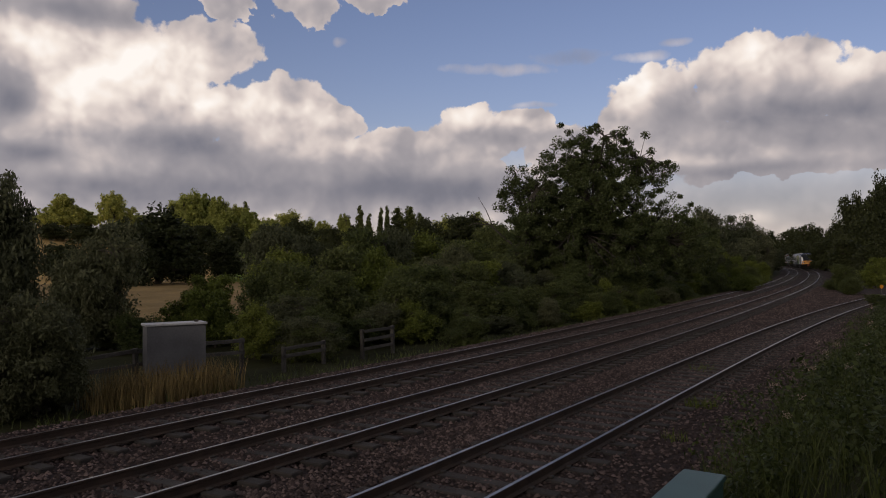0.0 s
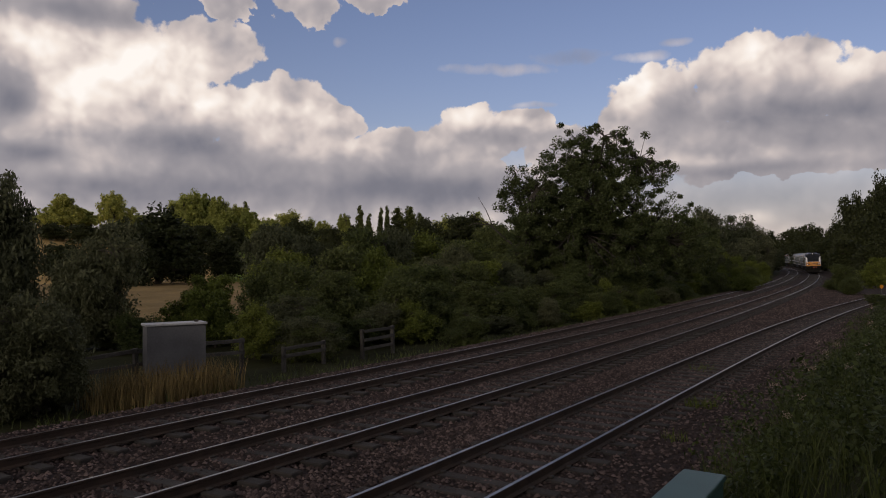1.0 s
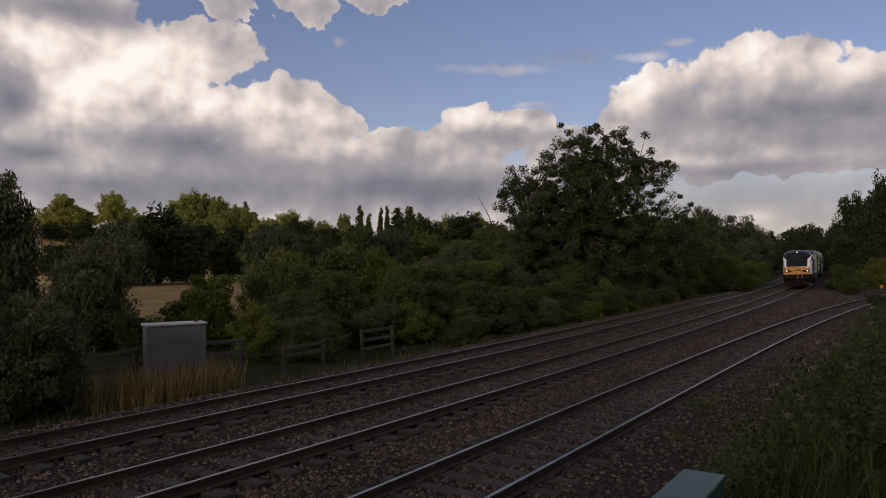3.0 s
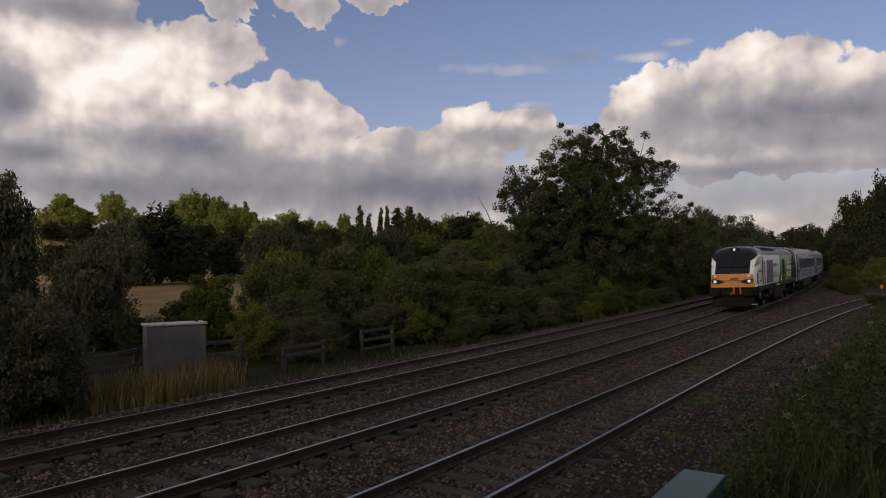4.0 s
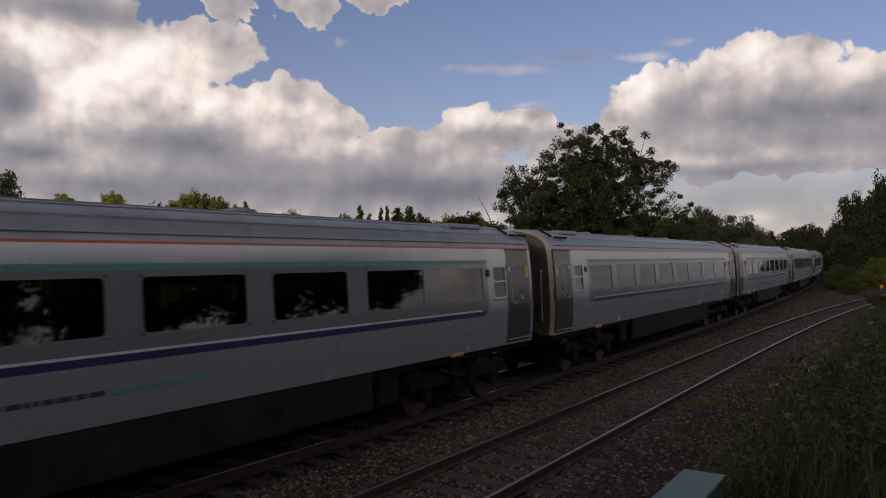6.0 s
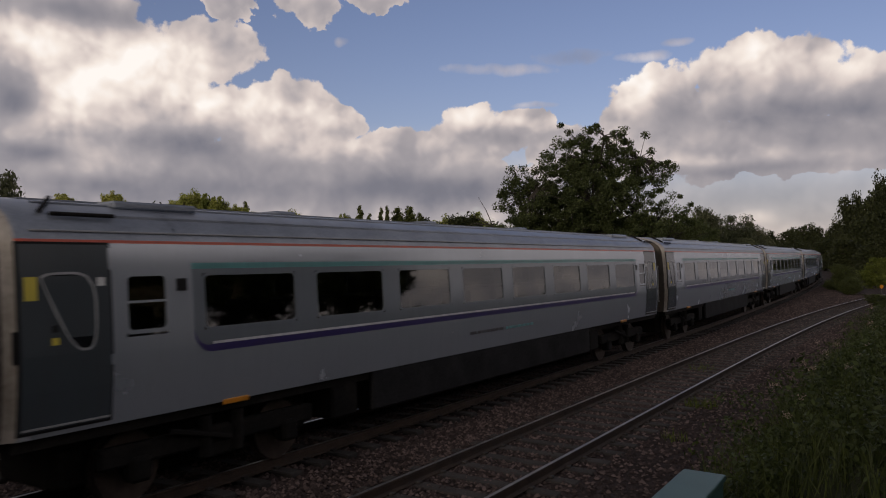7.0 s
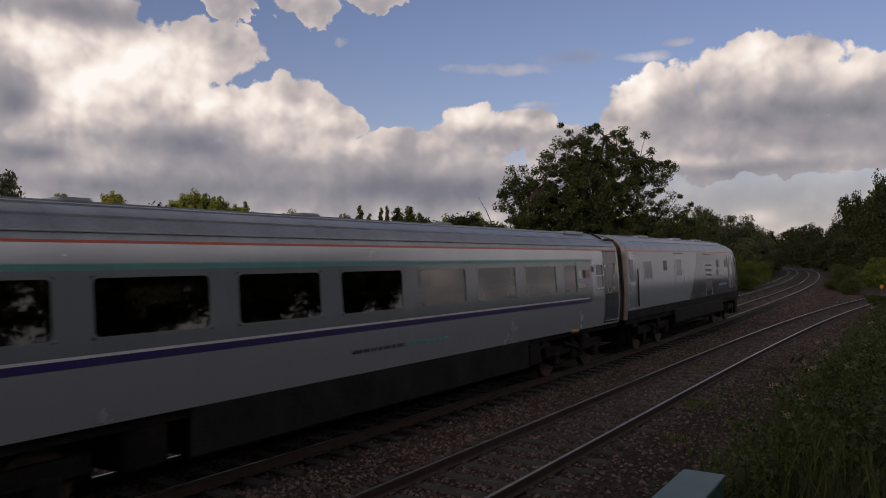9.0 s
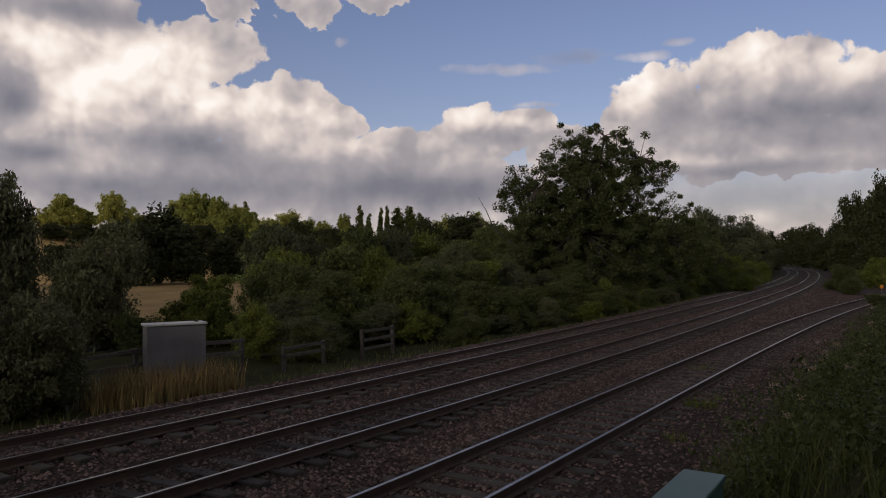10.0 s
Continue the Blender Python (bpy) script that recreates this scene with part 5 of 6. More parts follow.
        part("step", box(min(X(0.36), X(0.6)), max(X(0.36), X(0.6)), -1.3, -1.0, 0.36, 0.4, 0.01), M_FRAMEGREY, c)
        # cab sides
        for side in (-1, 1):
            bm = bmesh.new()
            cols = []
            for e in np.linspace(0.8, 2.46, 15):
                half = [(-yy, zz) for yy, zz in loco_section(X(e)) if yy <= 0]
                z_lo = float(np.interp(e, (0.8, 1.65, 2.2, 2.46), (2.50, 2.60, 2.76, 3.08)))
                z_hi = float(np.interp(e, (0.8, 1.3, 1.65, 2.46), (2.53, 2.90, 3.05, 3.11)))
                cols.append([])
                for q in np.linspace(0, 1, 5):
                    z = z_lo + (z_hi - z_lo) * q
                    hw = float(np.interp(z, [h[1] for h in half], [h[0] for h in half]))
                    cols[-1].append(bm.verts.new((X(e), side * (hw + 0.012), z + 0.004)))
            for c0, c1 in zip(cols, cols[1:]):
                for k in range(4):
                    bm.faces.new((c0[k], c1[k], c1[k + 1], c0[k + 1]))
            part("cab_window", bm, M_SCREEN, c, "dark slanted cab side window")
            xa, xb = sorted((X(2.42 + door), X(3.1 + door)))
            dr = panel(xa, xb, 1.42, 3.16, 0.006, "cab_door", M_LOCO_SIDE, c, side, loco_y)
            panel(xa - 0.02, xa, 1.42, 3.16, 0.008, "door_seam", M_LOCO_BLACK, dr, side, loco_y)
            panel(xb, xb + 0.02, 1.42, 3.16, 0.008, "door_seam", M_LOCO_BLACK, dr, side, loco_y)
            panel(xa + 0.14, xb - 0.12, 2.68, 3.06, 0.012, "door_window", M_SCREEN, dr, side, loco_y)
            for k in range(2):
                panel(xa + 0.1, xa + 0.24, 1.72 + 0.36 * k, 1.92 + 0.36 * k, 0.012, "step", M_BLACK, dr, side, loco_y, steps=1)
            panel(xa + 0.1, xa + 0.24, 1.93, 2.06, 0.012, "notice", M_LABEL, dr, side, loco_y, steps=1)
            for e in (2.36 + door, 3.2 + door):
                part("handrail", merge(rod((X(e), side * 1.375, 1.45), (X(e), side * 1.375, 2.75), 0.018), rod((X(e), side * 1.32, 2.75), (X(e), side * 1.375, 2.75), 0.018)), M_BLACK, c)
            part("handrail", merge(rod((X(0.66), side * 1.35, 1.5), (X(0.66), side * 1.35, 2.15), 0.022)), M_BLACK, c)
            part("cab_seam", merge(box(min(X(1.08), X(1.1)), max(X(1.08), X(1.1)), side * 1.326 - 0.006, side * 1.326 + 0.006, 1.38, 2.42)), M_LOCO_BLACK, c)
            part("fuel_filler", box(min(X(0.7), X(0.82)), max(X(0.7), X(0.82)), side * 1.32 - 0.012, side * 1.32 + 0.012, 1.62, 1.72), M_LOCO_BLACK, c)
    for side in (-1, 1):
        # grilles with their frames, side panels and the sole bar
        g = panel(3.9, 6.55, 1.46, 2.86, 0.012, "grille", M_GRILLE, c, side, loco_y, "large dark mesh radiator grille")
        for k in range(28):
            z = 1.49 + k * 0.049
            panel(3.92, 6.53, z, z + 0.018, 0.022, "slat", M_FRAMEGREY2, g, side, loco_y, steps=1, thick=0.012)
        for xa, xb in ((4.3, 4.95), (5.5, 6.25)):
            part("brace", slanted(xa, xb, 2.84, 1.48, 0.07, side), M_FRAMEGREY, g)
        part("brace", slanted(5.22, 5.22, 2.84, 1.48, 0.08, side), M_FRAMEGREY, g)
        g2 = panel(11.5, 12.85, 1.42, 2.9, 0.012, "grille", M_GRILLE, c, side, loco_y, "tall dark grille door")
        for k in range(16):
            x = 11.54 + k * 0.082
            panel(x, x + 0.02, 1.45, 2.87, 0.02, "slat", M_GRILLE, g2, side, loco_y, steps=2, thick=0.012)
        g3 = panel(12.9, 13.98, 1.44, 2.43, 0.006, "hatch", M_LIME, c, side, loco_y, "lime green hatch")
        panel(12.98, 13.66, 1.58, 2.24, 0.014, "grille", M_GRILLE, g3, side, loco_y)
        for x0, x1, z0, z1 in ((6.6, 9.5, 1.45, 2.9),):
            for a0, a1, b0, b1 in ((x0, x0 + 0.015, z0, z1), (x1, x1 + 0.015, z0, z1), (x0, 11.4, z1, z1 + 0.012), (x0, x1, z0, z0 + 0.012)):
                panel(a0, a1, b0, b1, 0.003, "panel_seam", M_LOCO_BLACK, c, side, loco_y, steps=2, thick=0.01)
        panel(12.88, 14.0, 2.43, 2.45, 0.01, "panel_seam", M_LOCO_BLACK, c, side, loco_y, steps=1, thick=0.012)
        panel(13.98, 14.0, 1.44, 2.43, 0.01, "panel_seam", M_LOCO_BLACK, c, side, loco_y, steps=3, thick=0.012)
        panel(12.9, 15.6, 2.93, 2.942, 0.003, "panel_seam", M_LOCO_BLACK, c, side, loco_y, steps=1, thick=0.01)
        for k in range(9):
            for z in (1.49, 2.37):
                panel(12.95 + k * 0.115, 12.965 + k * 0.115, z, z + 0.015, 0.012, "rivet", M_LOCO_BLACK, g3, side, loco_y, steps=1, thick=0.01)
        for x0 in (3.3, 16.95):
            panel(x0, x0 + 0.014, 1.45, 2.9 if x0 < 10 else 3.0, 0.003, "panel_seam", M_LOCO_BLACK, c, side, loco_y, steps=2, thick=0.01)
        panel(3.3, 17.0, 3.19, 3.205, 0.006, "red_line", M_RED, c, side, loco_y, steps=1, label="thin red cantrail line")
        part("sole_bar", box(0.3, LOCO_L - 1.1, side * 1.30 - 0.05, side * 1.30 + 0.05, 1.12, 1.38, 0.02), M_SKIRT, c, "dark grey sole bar")
        part("sole_label", merge(*[box(x, x + 0.07, side * 1.352 - 0.004, side * 1.352 + 0.004, 1.2, 1.3) for x in (8.3, 8.5, 8.85, 9.0, 9.3)]), M_TEXTWHITE, c)
    part("white_flash", wedge(), M_TEXTWHITE, c, "white curved flash")
    for x in (1.6, 13.7):
        # black filler box added behind the wheels, closes off light beneath the locomotive
        part("traction_gear", box(x, x + 5.0, -0.66, 0.66, 0.3, 1.12, 0.05), M_BLACK, c)
    part("fuel_tank", merge(box(7.6, 12.2, -1.25, 1.25, 0.35, 1.15, 0.12, 2), box(5.4, 7.4, -1.2, 1.2, 0.65, 1.15, 0.05), box(12.4, 14.4, -1.2, 1.2, 0.65, 1.15, 0.05)), M_BLACK, c)
    # black cooling grilles let into the roof slopes, hatches and seams
    crown = [(-yy, zz) for yy, zz in loco_section(8.0) if yy <= 0]

    def roof_y(z):
        return float(np.interp(z, [h[1] for h in crown], [h[0] for h in crown]))
    for side in (-1, 1):
        rg = panel(3.2, 8.7, 3.44, 3.69, 0.012, "roof_grille", M_BLACK, c, side, roof_y, "black roof cooling grille", steps=6)
        for k in range(22):
            panel(3.3 + k * 0.245, 3.34 + k * 0.245, 3.45, 3.68, 0.022, "slat", M_SKIRT, rg, side, roof_y, steps=4, thick=0.012)
        panel(9.1, 10.3, 3.52, 3.68, 0.012, "roof_grille", M_BLACK, c, side, roof_y, steps=4)
        panel(12.2, 12.75, 3.46, 3.62, 0.012, "roof_hatch", M_BLACK, c, side, roof_y, steps=4)
        for x in (8.85, 11.4, 14.2, 16.9):
            panel(x, x + 0.035, 3.21, 3.68, 0.006, "roof_seam", M_LOCO_BLACK, c, side, roof_y, steps=6)
        panel(1.9, 17.4, 3.215, 3.235, 0.02, "gutter", M_FRAMEGREY2, c, side, roof_y, steps=1)
    # roof panels and exhaust housings
    for x0, x1 in ((2.9, 6.3), (6.4, 9.6), (9.7, 12.8), (12.9, 16.6)):
        part("roof_panel", box(x0, x1, -0.78, 0.78, 3.62, 3.76, 0.05), M_LOCO_ROOF, c)
    part("exhaust_housing", box(9.0, 10.6, -0.6, 0.6, 3.74, 3.82, 0.04), M_BLACK, c)
    part("fan_housing", box(3.4, 8.6, -0.72, 0.72, 3.70, 3.80, 0.04), M_BLACK, c)
    bogie(c, 4.0, 2.8)
    bogie(c, LOCO_L - 4.0, 2.8)
    lettering("ON TRACK FOR A", 14.2, 2.57, 0.26, M_TEXTWHITE, c, loco_y, 2.48)
    lettering("GREENER", 14.2, 2.15, 0.42, M_TEXTWHITE, c, loco_y, 2.46).data.offset = 0.014
    lettering("FUTURE", 14.15, 1.62, 0.55, M_TEXTWHITE, c, loco_y, 2.5)
    lettering("This train is powered by", 7.15, 1.92, 0.19, M_TEXTBLACK, c, loco_y, 2.15)
    lettering("RECYCLED VEGETABLE OIL", 7.15, 1.74, 0.17, M_TEXTOLIVE, c, loco_y, 2.15).data.offset = 0.004
    lettering("2", 2.3, 2.18, 0.24, M_TEXTBLACK, c, loco_y)
    bars("company_mark", 6.78, 2.42, [0.22, 0.12, 0.08, 0.08, 0.1, 0.18, 0.1, 0.14], 0.22, M_TEXTBLACK, c, loco_y, 0.03)
    bars("company_mark", 8.06, 2.42, [0.1, 0.14, 0.06, 0.06, 0.2, 0.14, 0.12, 0.12], 0.2, M_TEXTBLUE, c, loco_y, 0.03)
    part("oil_drop_sign", drop_sign(), M_TEXTBLACK, c, "oil drop outline")
    bars("fuel_mark", 0.75, 2.18, [0.12, 0.1, 0.07, 0.12, 0.14, 0.12], 0.12, M_TEXTBLACK, c, loco_y, 0.03)
    bars("fleet_number", 1.15, 1.6, [0.07] * 5, 0.12, M_TEXTBLACK, c, loco_y, 0.025)
    bars("small_print", 0.8, 1.95, [0.36, 0.2], 0.025, M_FRAMEGREY, c, loco_y, 0.03)
    bars("small_print", 0.8, 1.88, [0.5], 0.025, M_FRAMEGREY, c, loco_y, 0.03)
    bars("fuel_mark", 18.05, 2.2, [0.08, 0.1, 0.07, 0.12, 0.12, 0.1], 0.12, M_AQUA, c, loco_y, 0.025)
    bars("fleet_number", 18.05, 1.62, [0.06] * 5, 0.11, M_TEXTWHITE, c, loco_y, 0.02)
    return c


M_LIME = paint("lime_paint", (0.2, 0.31, 0.018), 0.3, 0.15)
M_FRAMEGREY2 = paint("grille_slat_grey", (0.09, 0.092, 0.095), 0.5, 0.3)


def slanted(xa, xb, za, zb, w, side):
    bm = bmesh.new()
    pts = [(xa - w / 2, za), (xa + w / 2, za), (xb + w / 2, zb), (xb - w / 2, zb)]
    lo = [bm.verts.new((x, side * (loco_y(z) + 0.01), z)) for x, z in pts]
    hi = [bm.verts.new((x, side * (loco_y(z) + 0.035), z)) for x, z in pts]
    bm.faces.new(hi)
    for k in range(4):
        bm.faces.new((lo[k], lo[(k + 1) % 4], hi[(k + 1) % 4], hi[k]))
    bmesh.ops.recalc_face_normals(bm, faces=list(bm.faces))
    return bm


def wedge():
    """The pale flash that sweeps up through the green."""
    bm = bmesh.new()
    a, b = [], []
    for t in np.linspace(0, 1, 9):
        z = 1.42 + t * 0.95
        x = 10.75 + 0.55 * t ** 0.8
        w = 0.36 * (1 - t) + 0.005
        a.append(bm.verts.new((x, -(loco_y(z) + 0.006), z)))
        b.append(bm.verts.new((x + w, -(loco_y(z) + 0.006), z)))
    for k in range(8):
        bm.faces.new((a[k], b[k], b[k + 1], a[k + 1]))
    return bm


def drop_sign():
    bm = bmesh.new()
    n = 24
    o, i = [], []
    for k in range(n):
        t = 2 * math.pi * k / n
        r = 1.0 if math.cos(t) < 0.2 else 1.0 + 1.3 * ((math.cos(t) - 0.2) / 0.8) ** 3
        for lst, s in ((o, 0.15), (i, 0.115)):
            z = 1.83 + s * r * math.cos(t)
            lst.append(bm.verts.new((6.92 + s * math.sin(t), -(loco_y(z) + 0.006), z)))
    for k in range(n):
        j = (k + 1) % n
        bm.faces.new((o[k], o[j], i[j], i[k]))
    b2 = box(6.84, 7.0, -1.342, -1.33, 1.76, 1.86, 0.0)
    return merge(bm, b2)


# -- driving trailer: gangway end leads, the raked cab trails
DVT_L = 17.6


def dvt_section(x):
    e = DVT_L - x
    f = float(np.interp(e, [0, 0.1, 0.3, 0.6, 0.9, 1.3, 1.8, 2.6], [0.30, 0.36, 0.47, 0.64, 0.80, 0.925, 0.975, 1.0]))
    top = 1.12 + (3.86 - 1.12) * f
    w = float(np.interp(e, [0, 0.1, 0.4, 0.9, 1.6, 2.6], [0.80, 0.85, 0.91, 0.955, 0.985, 1.0]))
    p = 0.0 if x > -0.3 else 0.08 * (1 - smooth(-0.5, -0.3, x)) ** 2
    out = []
    for y, z in COACH_OUTLINE:
        zz = z
        if f < 1:
            lim = top - 0.55 * min(1.0, f)
            zz = z if z <= lim else lim + (z - lim) * (top - lim) / (3.86 - lim)
        out.append((y * w * (1 - p), zz))
    return out


def driving_trailer():
    c = empty("driving_trailer")
    xs = sorted({-0.5, -0.46, -0.38, -0.3, *[round(v, 3) for v in np.arange(0.1, 15.2, 0.5)], *[round(DVT_L - v, 3) for v in np.arange(0, 2.7, 0.1)]})

    def choose(x, y, z):
        if x < -0.4:
            return 3
        if z < 1.42:
            return 4
        if 3.255 < z < 3.305 and x < 15.8:
            return 2
        if z > 3.305:
            return 1
        return 0
    part("body", grid_body("body", xs, dvt_section, [M_DVT_SIDE, M_ROOF, M_RED, M_END, M_SKIRT], choose), None, c, "silver and dark grey painted shell")
    part("end_wall", cap("end_wall", -0.5, dvt_section(-0.5), M_ENDWALL), None, c)
    part("nose", cap("nose", DVT_L, dvt_section(DVT_L), M_YELLOW, True), None, c, "yellow nose below the cab")
    gangway(c, -0.5, -1)
    for side in (-1, 1):
        d = panel(-0.2, 0.36, 1.5, 3.2, 0.006, "door", M_SILVER, c, side, label="silver guard's door")
        panel(-0.24, -0.2, 1.48, 3.22, 0.004, "door_seam", M_LOCO_BLACK, d, side)
        panel(0.36, 0.38, 1.48, 3.22, 0.004, "door_seam", M_LOCO_BLACK, d, side)
        panel(-0.14, 0.22, 2.3, 3.0, 0.014, "door_window", M_SCREEN, d, side)
        part("handrail", rod((0.5, side * 1.39, 1.5), (0.5, side * 1.39, 2.7), 0.025), M_BLACK, c)
        for x0, x1, z0, z1, nm in ((1.35, 2.15, 2.36, 2.93, "window"), (5.32, 6.0, 2.38, 2.98, "door_window")):
            f = part(nm, ring_frame(x0, x1, z0, z1, 0.04, 0.012, side_y, side, 0.06), M_SILVER, c)
            panel(x0, x1, z0, z1, 0.004, "pane", M_SCREEN, f, side)
        for x in (5.06, 6.34):
            panel(x, x + 0.016, 1.42, 3.2, 0.003, "door_seam", M_LOCO_BLACK, c, side, thick=0.01)
        panel(5.06, 6.34, 3.2, 3.225, 0.02, "drip_strip", M_LOCO_BLACK, c, side, steps=1)
        for x0, x1, z0, z1, k in ((3.62, 4.06, 2.6, 2.95, 7), (12.1, 12.55, 2.6, 2.94, 8), (13.75, 14.2, 2.6, 2.93, 8)):
            v = panel(x0, x1, z0, z1, 0.002, "vent", M_LOCO_BLACK, c, side, steps=1)
            for i in range(k):
                z = z0 + (z1 - z0) * i / k
                panel(x0, x1, z, z + 0.018, 0.012, "slat", M_DOOR, v, side, steps=1, thick=0.012)
        lv = panel(9.9, 11.0, 1.62, 2.82, 0.004, "louvre", M_BAND, c, side)
        for i in range(6):
            z = 1.68 + i * 0.2
            panel(9.93, 10.97, z, z + 0.06, 0.010, "slat", M_LOCO_BLACK, lv, side, steps=1, thick=0.014)
        panel(9.8, 11.1, 3.18, 3.2, 0.02, "drip_strip", M_LOCO_BLACK, c, side, steps=1)
        for x in (9.84, 11.06):
            panel(x, x + 0.04, 1.45, 1.75, 0.01, "lifting_mark", M_FRAMEGREY, c, side, steps=1)
        cd = panel(14.65, 15.5, 1.58, 3.2, 0.004, "cab_door", M_BAND, c, side)
        panel(14.85, 15.05, 2.62, 3.12, 0.012, "door_window", M_SCREEN, cd, side)
        for x in (14.6, 15.54):
            part("handrail", merge(rod((x, side * 1.375, 1.6), (x, side * 1.375, 3.15), 0.02)), M_STEEL, c, "pale steel handrail")
        bm = bmesh.new()
        f = []
        for x, z in ((15.95, 3.1), (16.1, 3.12), (16.6, 2.62), (16.1, 2.6)):
            hw = max(abs(y) for y, zz in dvt_section(x) if abs(zz - z) < 0.3)
            f.append(bm.verts.new((x, side * (hw + 0.004), z)))
        bm.faces.new(f)
        part("cab_window", bm, M_SCREEN, c)
        part("skirt", box(5.0, 13.2, side * 1.27 - 0.05, side * 1.27 + 0.05, 0.62, 1.14, 0.03), M_SKIRT, c, "dark skirt under the floor")
    bm = bmesh.new()
    rows = []
    for x in (16.95, 16.65, 16.35, 16.15):
        sec = dvt_section(x)
        tz = max(z for _, z in sec)
        rows.append([bm.verts.new((x + 0.03, t * 0.95, tz - 0.1 * abs(t) ** 3 + 0.02)) for t in np.linspace(-1, 1, 9)])
    for r0, r1 in zip(rows, rows[1:]):
        for k in range(8):
            bm.faces.new((r0[k], r0[k + 1], r1[k + 1], r1[k]))
    part("windscreen", bm, M_SCREEN, c, "dark raked windscreen")
    part("underframe", merge(box(-0.4, DVT_L - 0.3, -1.2, 1.2, 0.95, 1.14), box(5.2, 12.9, -1.15, 1.15, 0.5, 1.0, 0.03), box(DVT_L - 0.6, DVT_L - 0.1, -1.1, 1.1, 0.25, 0.9, 0.05)), M_BLACK, c)
    for y in (-0.88, 0.88):
        part("buffer", merge(rod((DVT_L - 0.05, y, 1.06), (DVT_L + 0.4, y, 1.06), 0.11, 12), rod((DVT_L + 0.4, y, 1.06), (DVT_L + 0.45, y, 1.06), 0.22, 14)), M_BLACK, c)
    ribs = []
    for y in (-1.08, -0.72, -0.4, 0.4, 0.72, 1.08):
        z = float(np.interp(abs(y), [h[0] for h in reversed(HALF)][:8], [h[1] for h in reversed(HALF)][:8]))
        ribs.append(box(0.6, 15.2, y - 0.02, y + 0.02, z - 0.02, z + 0.018))
    part("roof_rib", merge(*ribs), M_ROOF, c)
    for x in (3.0, 7.5, 11.0):
        part("roof_hatch", box(x, x + 1.1, -0.7, 0.7, 3.76, 3.87, 0.03), M_ROOF, c)
    part("horn", merge(rod((13.6, -0.2, 3.95), (14.0, -0.2, 3.95), 0.06), box(13.5, 13.9, -0.3, 0.0, 3.82, 3.92, 0.02)), M_BLACK, c)
    for x in (0.8, 12.6):
        # same added black filler, keeps the space under the trailer dark
        part("brake_gear", box(x, x + 4.3, -0.66, 0.66, 0.3, 0.98, 0.05), M_BLACK, c)
    bogie(c, 3.0, 2.6)
    bogie(c, 14.7, 2.6)
    bars("company_mark", 12.0, 2.22, [0.28], 0.3, M_TEXTBLUE, c, side_y, 0.05)
    bars("company_mark", 12.35, 2.22, [0.22, 0.08, 0.08, 0.12, 0.2, 0.14, 0.24], 0.27, M_TEXTWHITE, c, side_y, 0.05)
    bars("company_mark", 12.36, 1.78, [0.12, 0.18, 0.06, 0.06, 0.3, 0.18, 0.2, 0.18], 0.25, M_TEXTBLUE, c, side_y, 0.05)
    return c


loco = tagged(locomotive(), "white and green diesel locomotive with yellow nose", "locomotive")
first = coach()
tagged(first, "silver passenger coach with purple and aqua stripes", "railway coach", group="coaches of the train")
bars("company_mark", 9.4, 1.47, [0.26, 0.16, 0.06, 0.06, 0.12, 0.18, 0.12, 0.2], 0.25, M_TEXTBLACK, first, side_y, 0.04)
bars("company_mark", 10.95, 1.47, [0.12, 0.16, 0.06, 0.06, 0.22, 0.16, 0.16, 0.16], 0.22, M_AQUA, first, side_y, 0.04)
coaches = [first] + [copy_thing(first, pose(0, 0, 0)) for _ in range(5)]
last = coaches[-1]
panel(18.72, 19.74, 2.06, 2.92, 0.008, "sign_panel", M_BAND, last, label="grey panel with three small signs")
for sign_x, sign_mat in ((18.84, M_TEXTWHITE), (19.14, M_LOCO_BLACK), (19.44, M_RED)):
    panel(sign_x, sign_x + 0.17, 2.5, 2.72, 0.014, "sign", sign_mat, last, steps=1)
lettering("Business Zone", 18.78, 2.26, 0.17, M_TEXTWHITE, last, side_y, 0.92, 0.014)
trailer = tagged(driving_trailer(), "silver and dark grey driving trailer with raked cab", "driving trailer", group="coaches of the train")


def stand(thing, s, length, t0=3.0):
    """The pose of a vehicle whose leading end is at station s: its bogies stand on the line, leaning with the rails."""
    a, b = s + t0, s + length - t0
    xa, ya, _ = along(MAIN, a)
    xb, yb, _ = along(MAIN, b)
    h = math.atan2(yb - ya, xb - xa)
    ox, oy = xa - math.cos(h) * t0, ya - math.sin(h) * t0
    return Matrix.Translation((ox, oy, 0)) @ Euler((-TILT, 0, h)).to_matrix().to_4x4()


# station of the first coach's leading end at the start, and the train's steady speed; it gathers way a little at the end
START, SPEED = 195.0, 36.31


def station(t):
    return START - SPEED * t - 0.62 * max(0.0, t - 8.5) ** 2


def motions():
    """The train runs through; the clouds drift."""
    times = [round(0.25 * i, 2) for i in range(41)]
    walk(loco, [(t, stand(loco, station(t) - 20.85, LOCO_L, 4.0)) for t in times])
    for i, c in enumerate(coaches):
        walk(c, [(t, stand(c, station(t) + 23.0 * i, 22.05)) for t in times])
    walk(trailer, [(t, stand(trailer, station(t) + 138.0, DVT_L)) for t in times])
    walk(clouds, [(0, pose(0, 0, EYE[2])), (10, pose(0, 0, EYE[2], 0, 0, -0.15))])


# ---------------------------------------------------------------- lineside things
def lineside(s, off):
    x, y, h = along(MAIN, s, off)
    return float(x), float(y), float(ground_height(np.array([x]), np.array([y]))[0]), float(h)


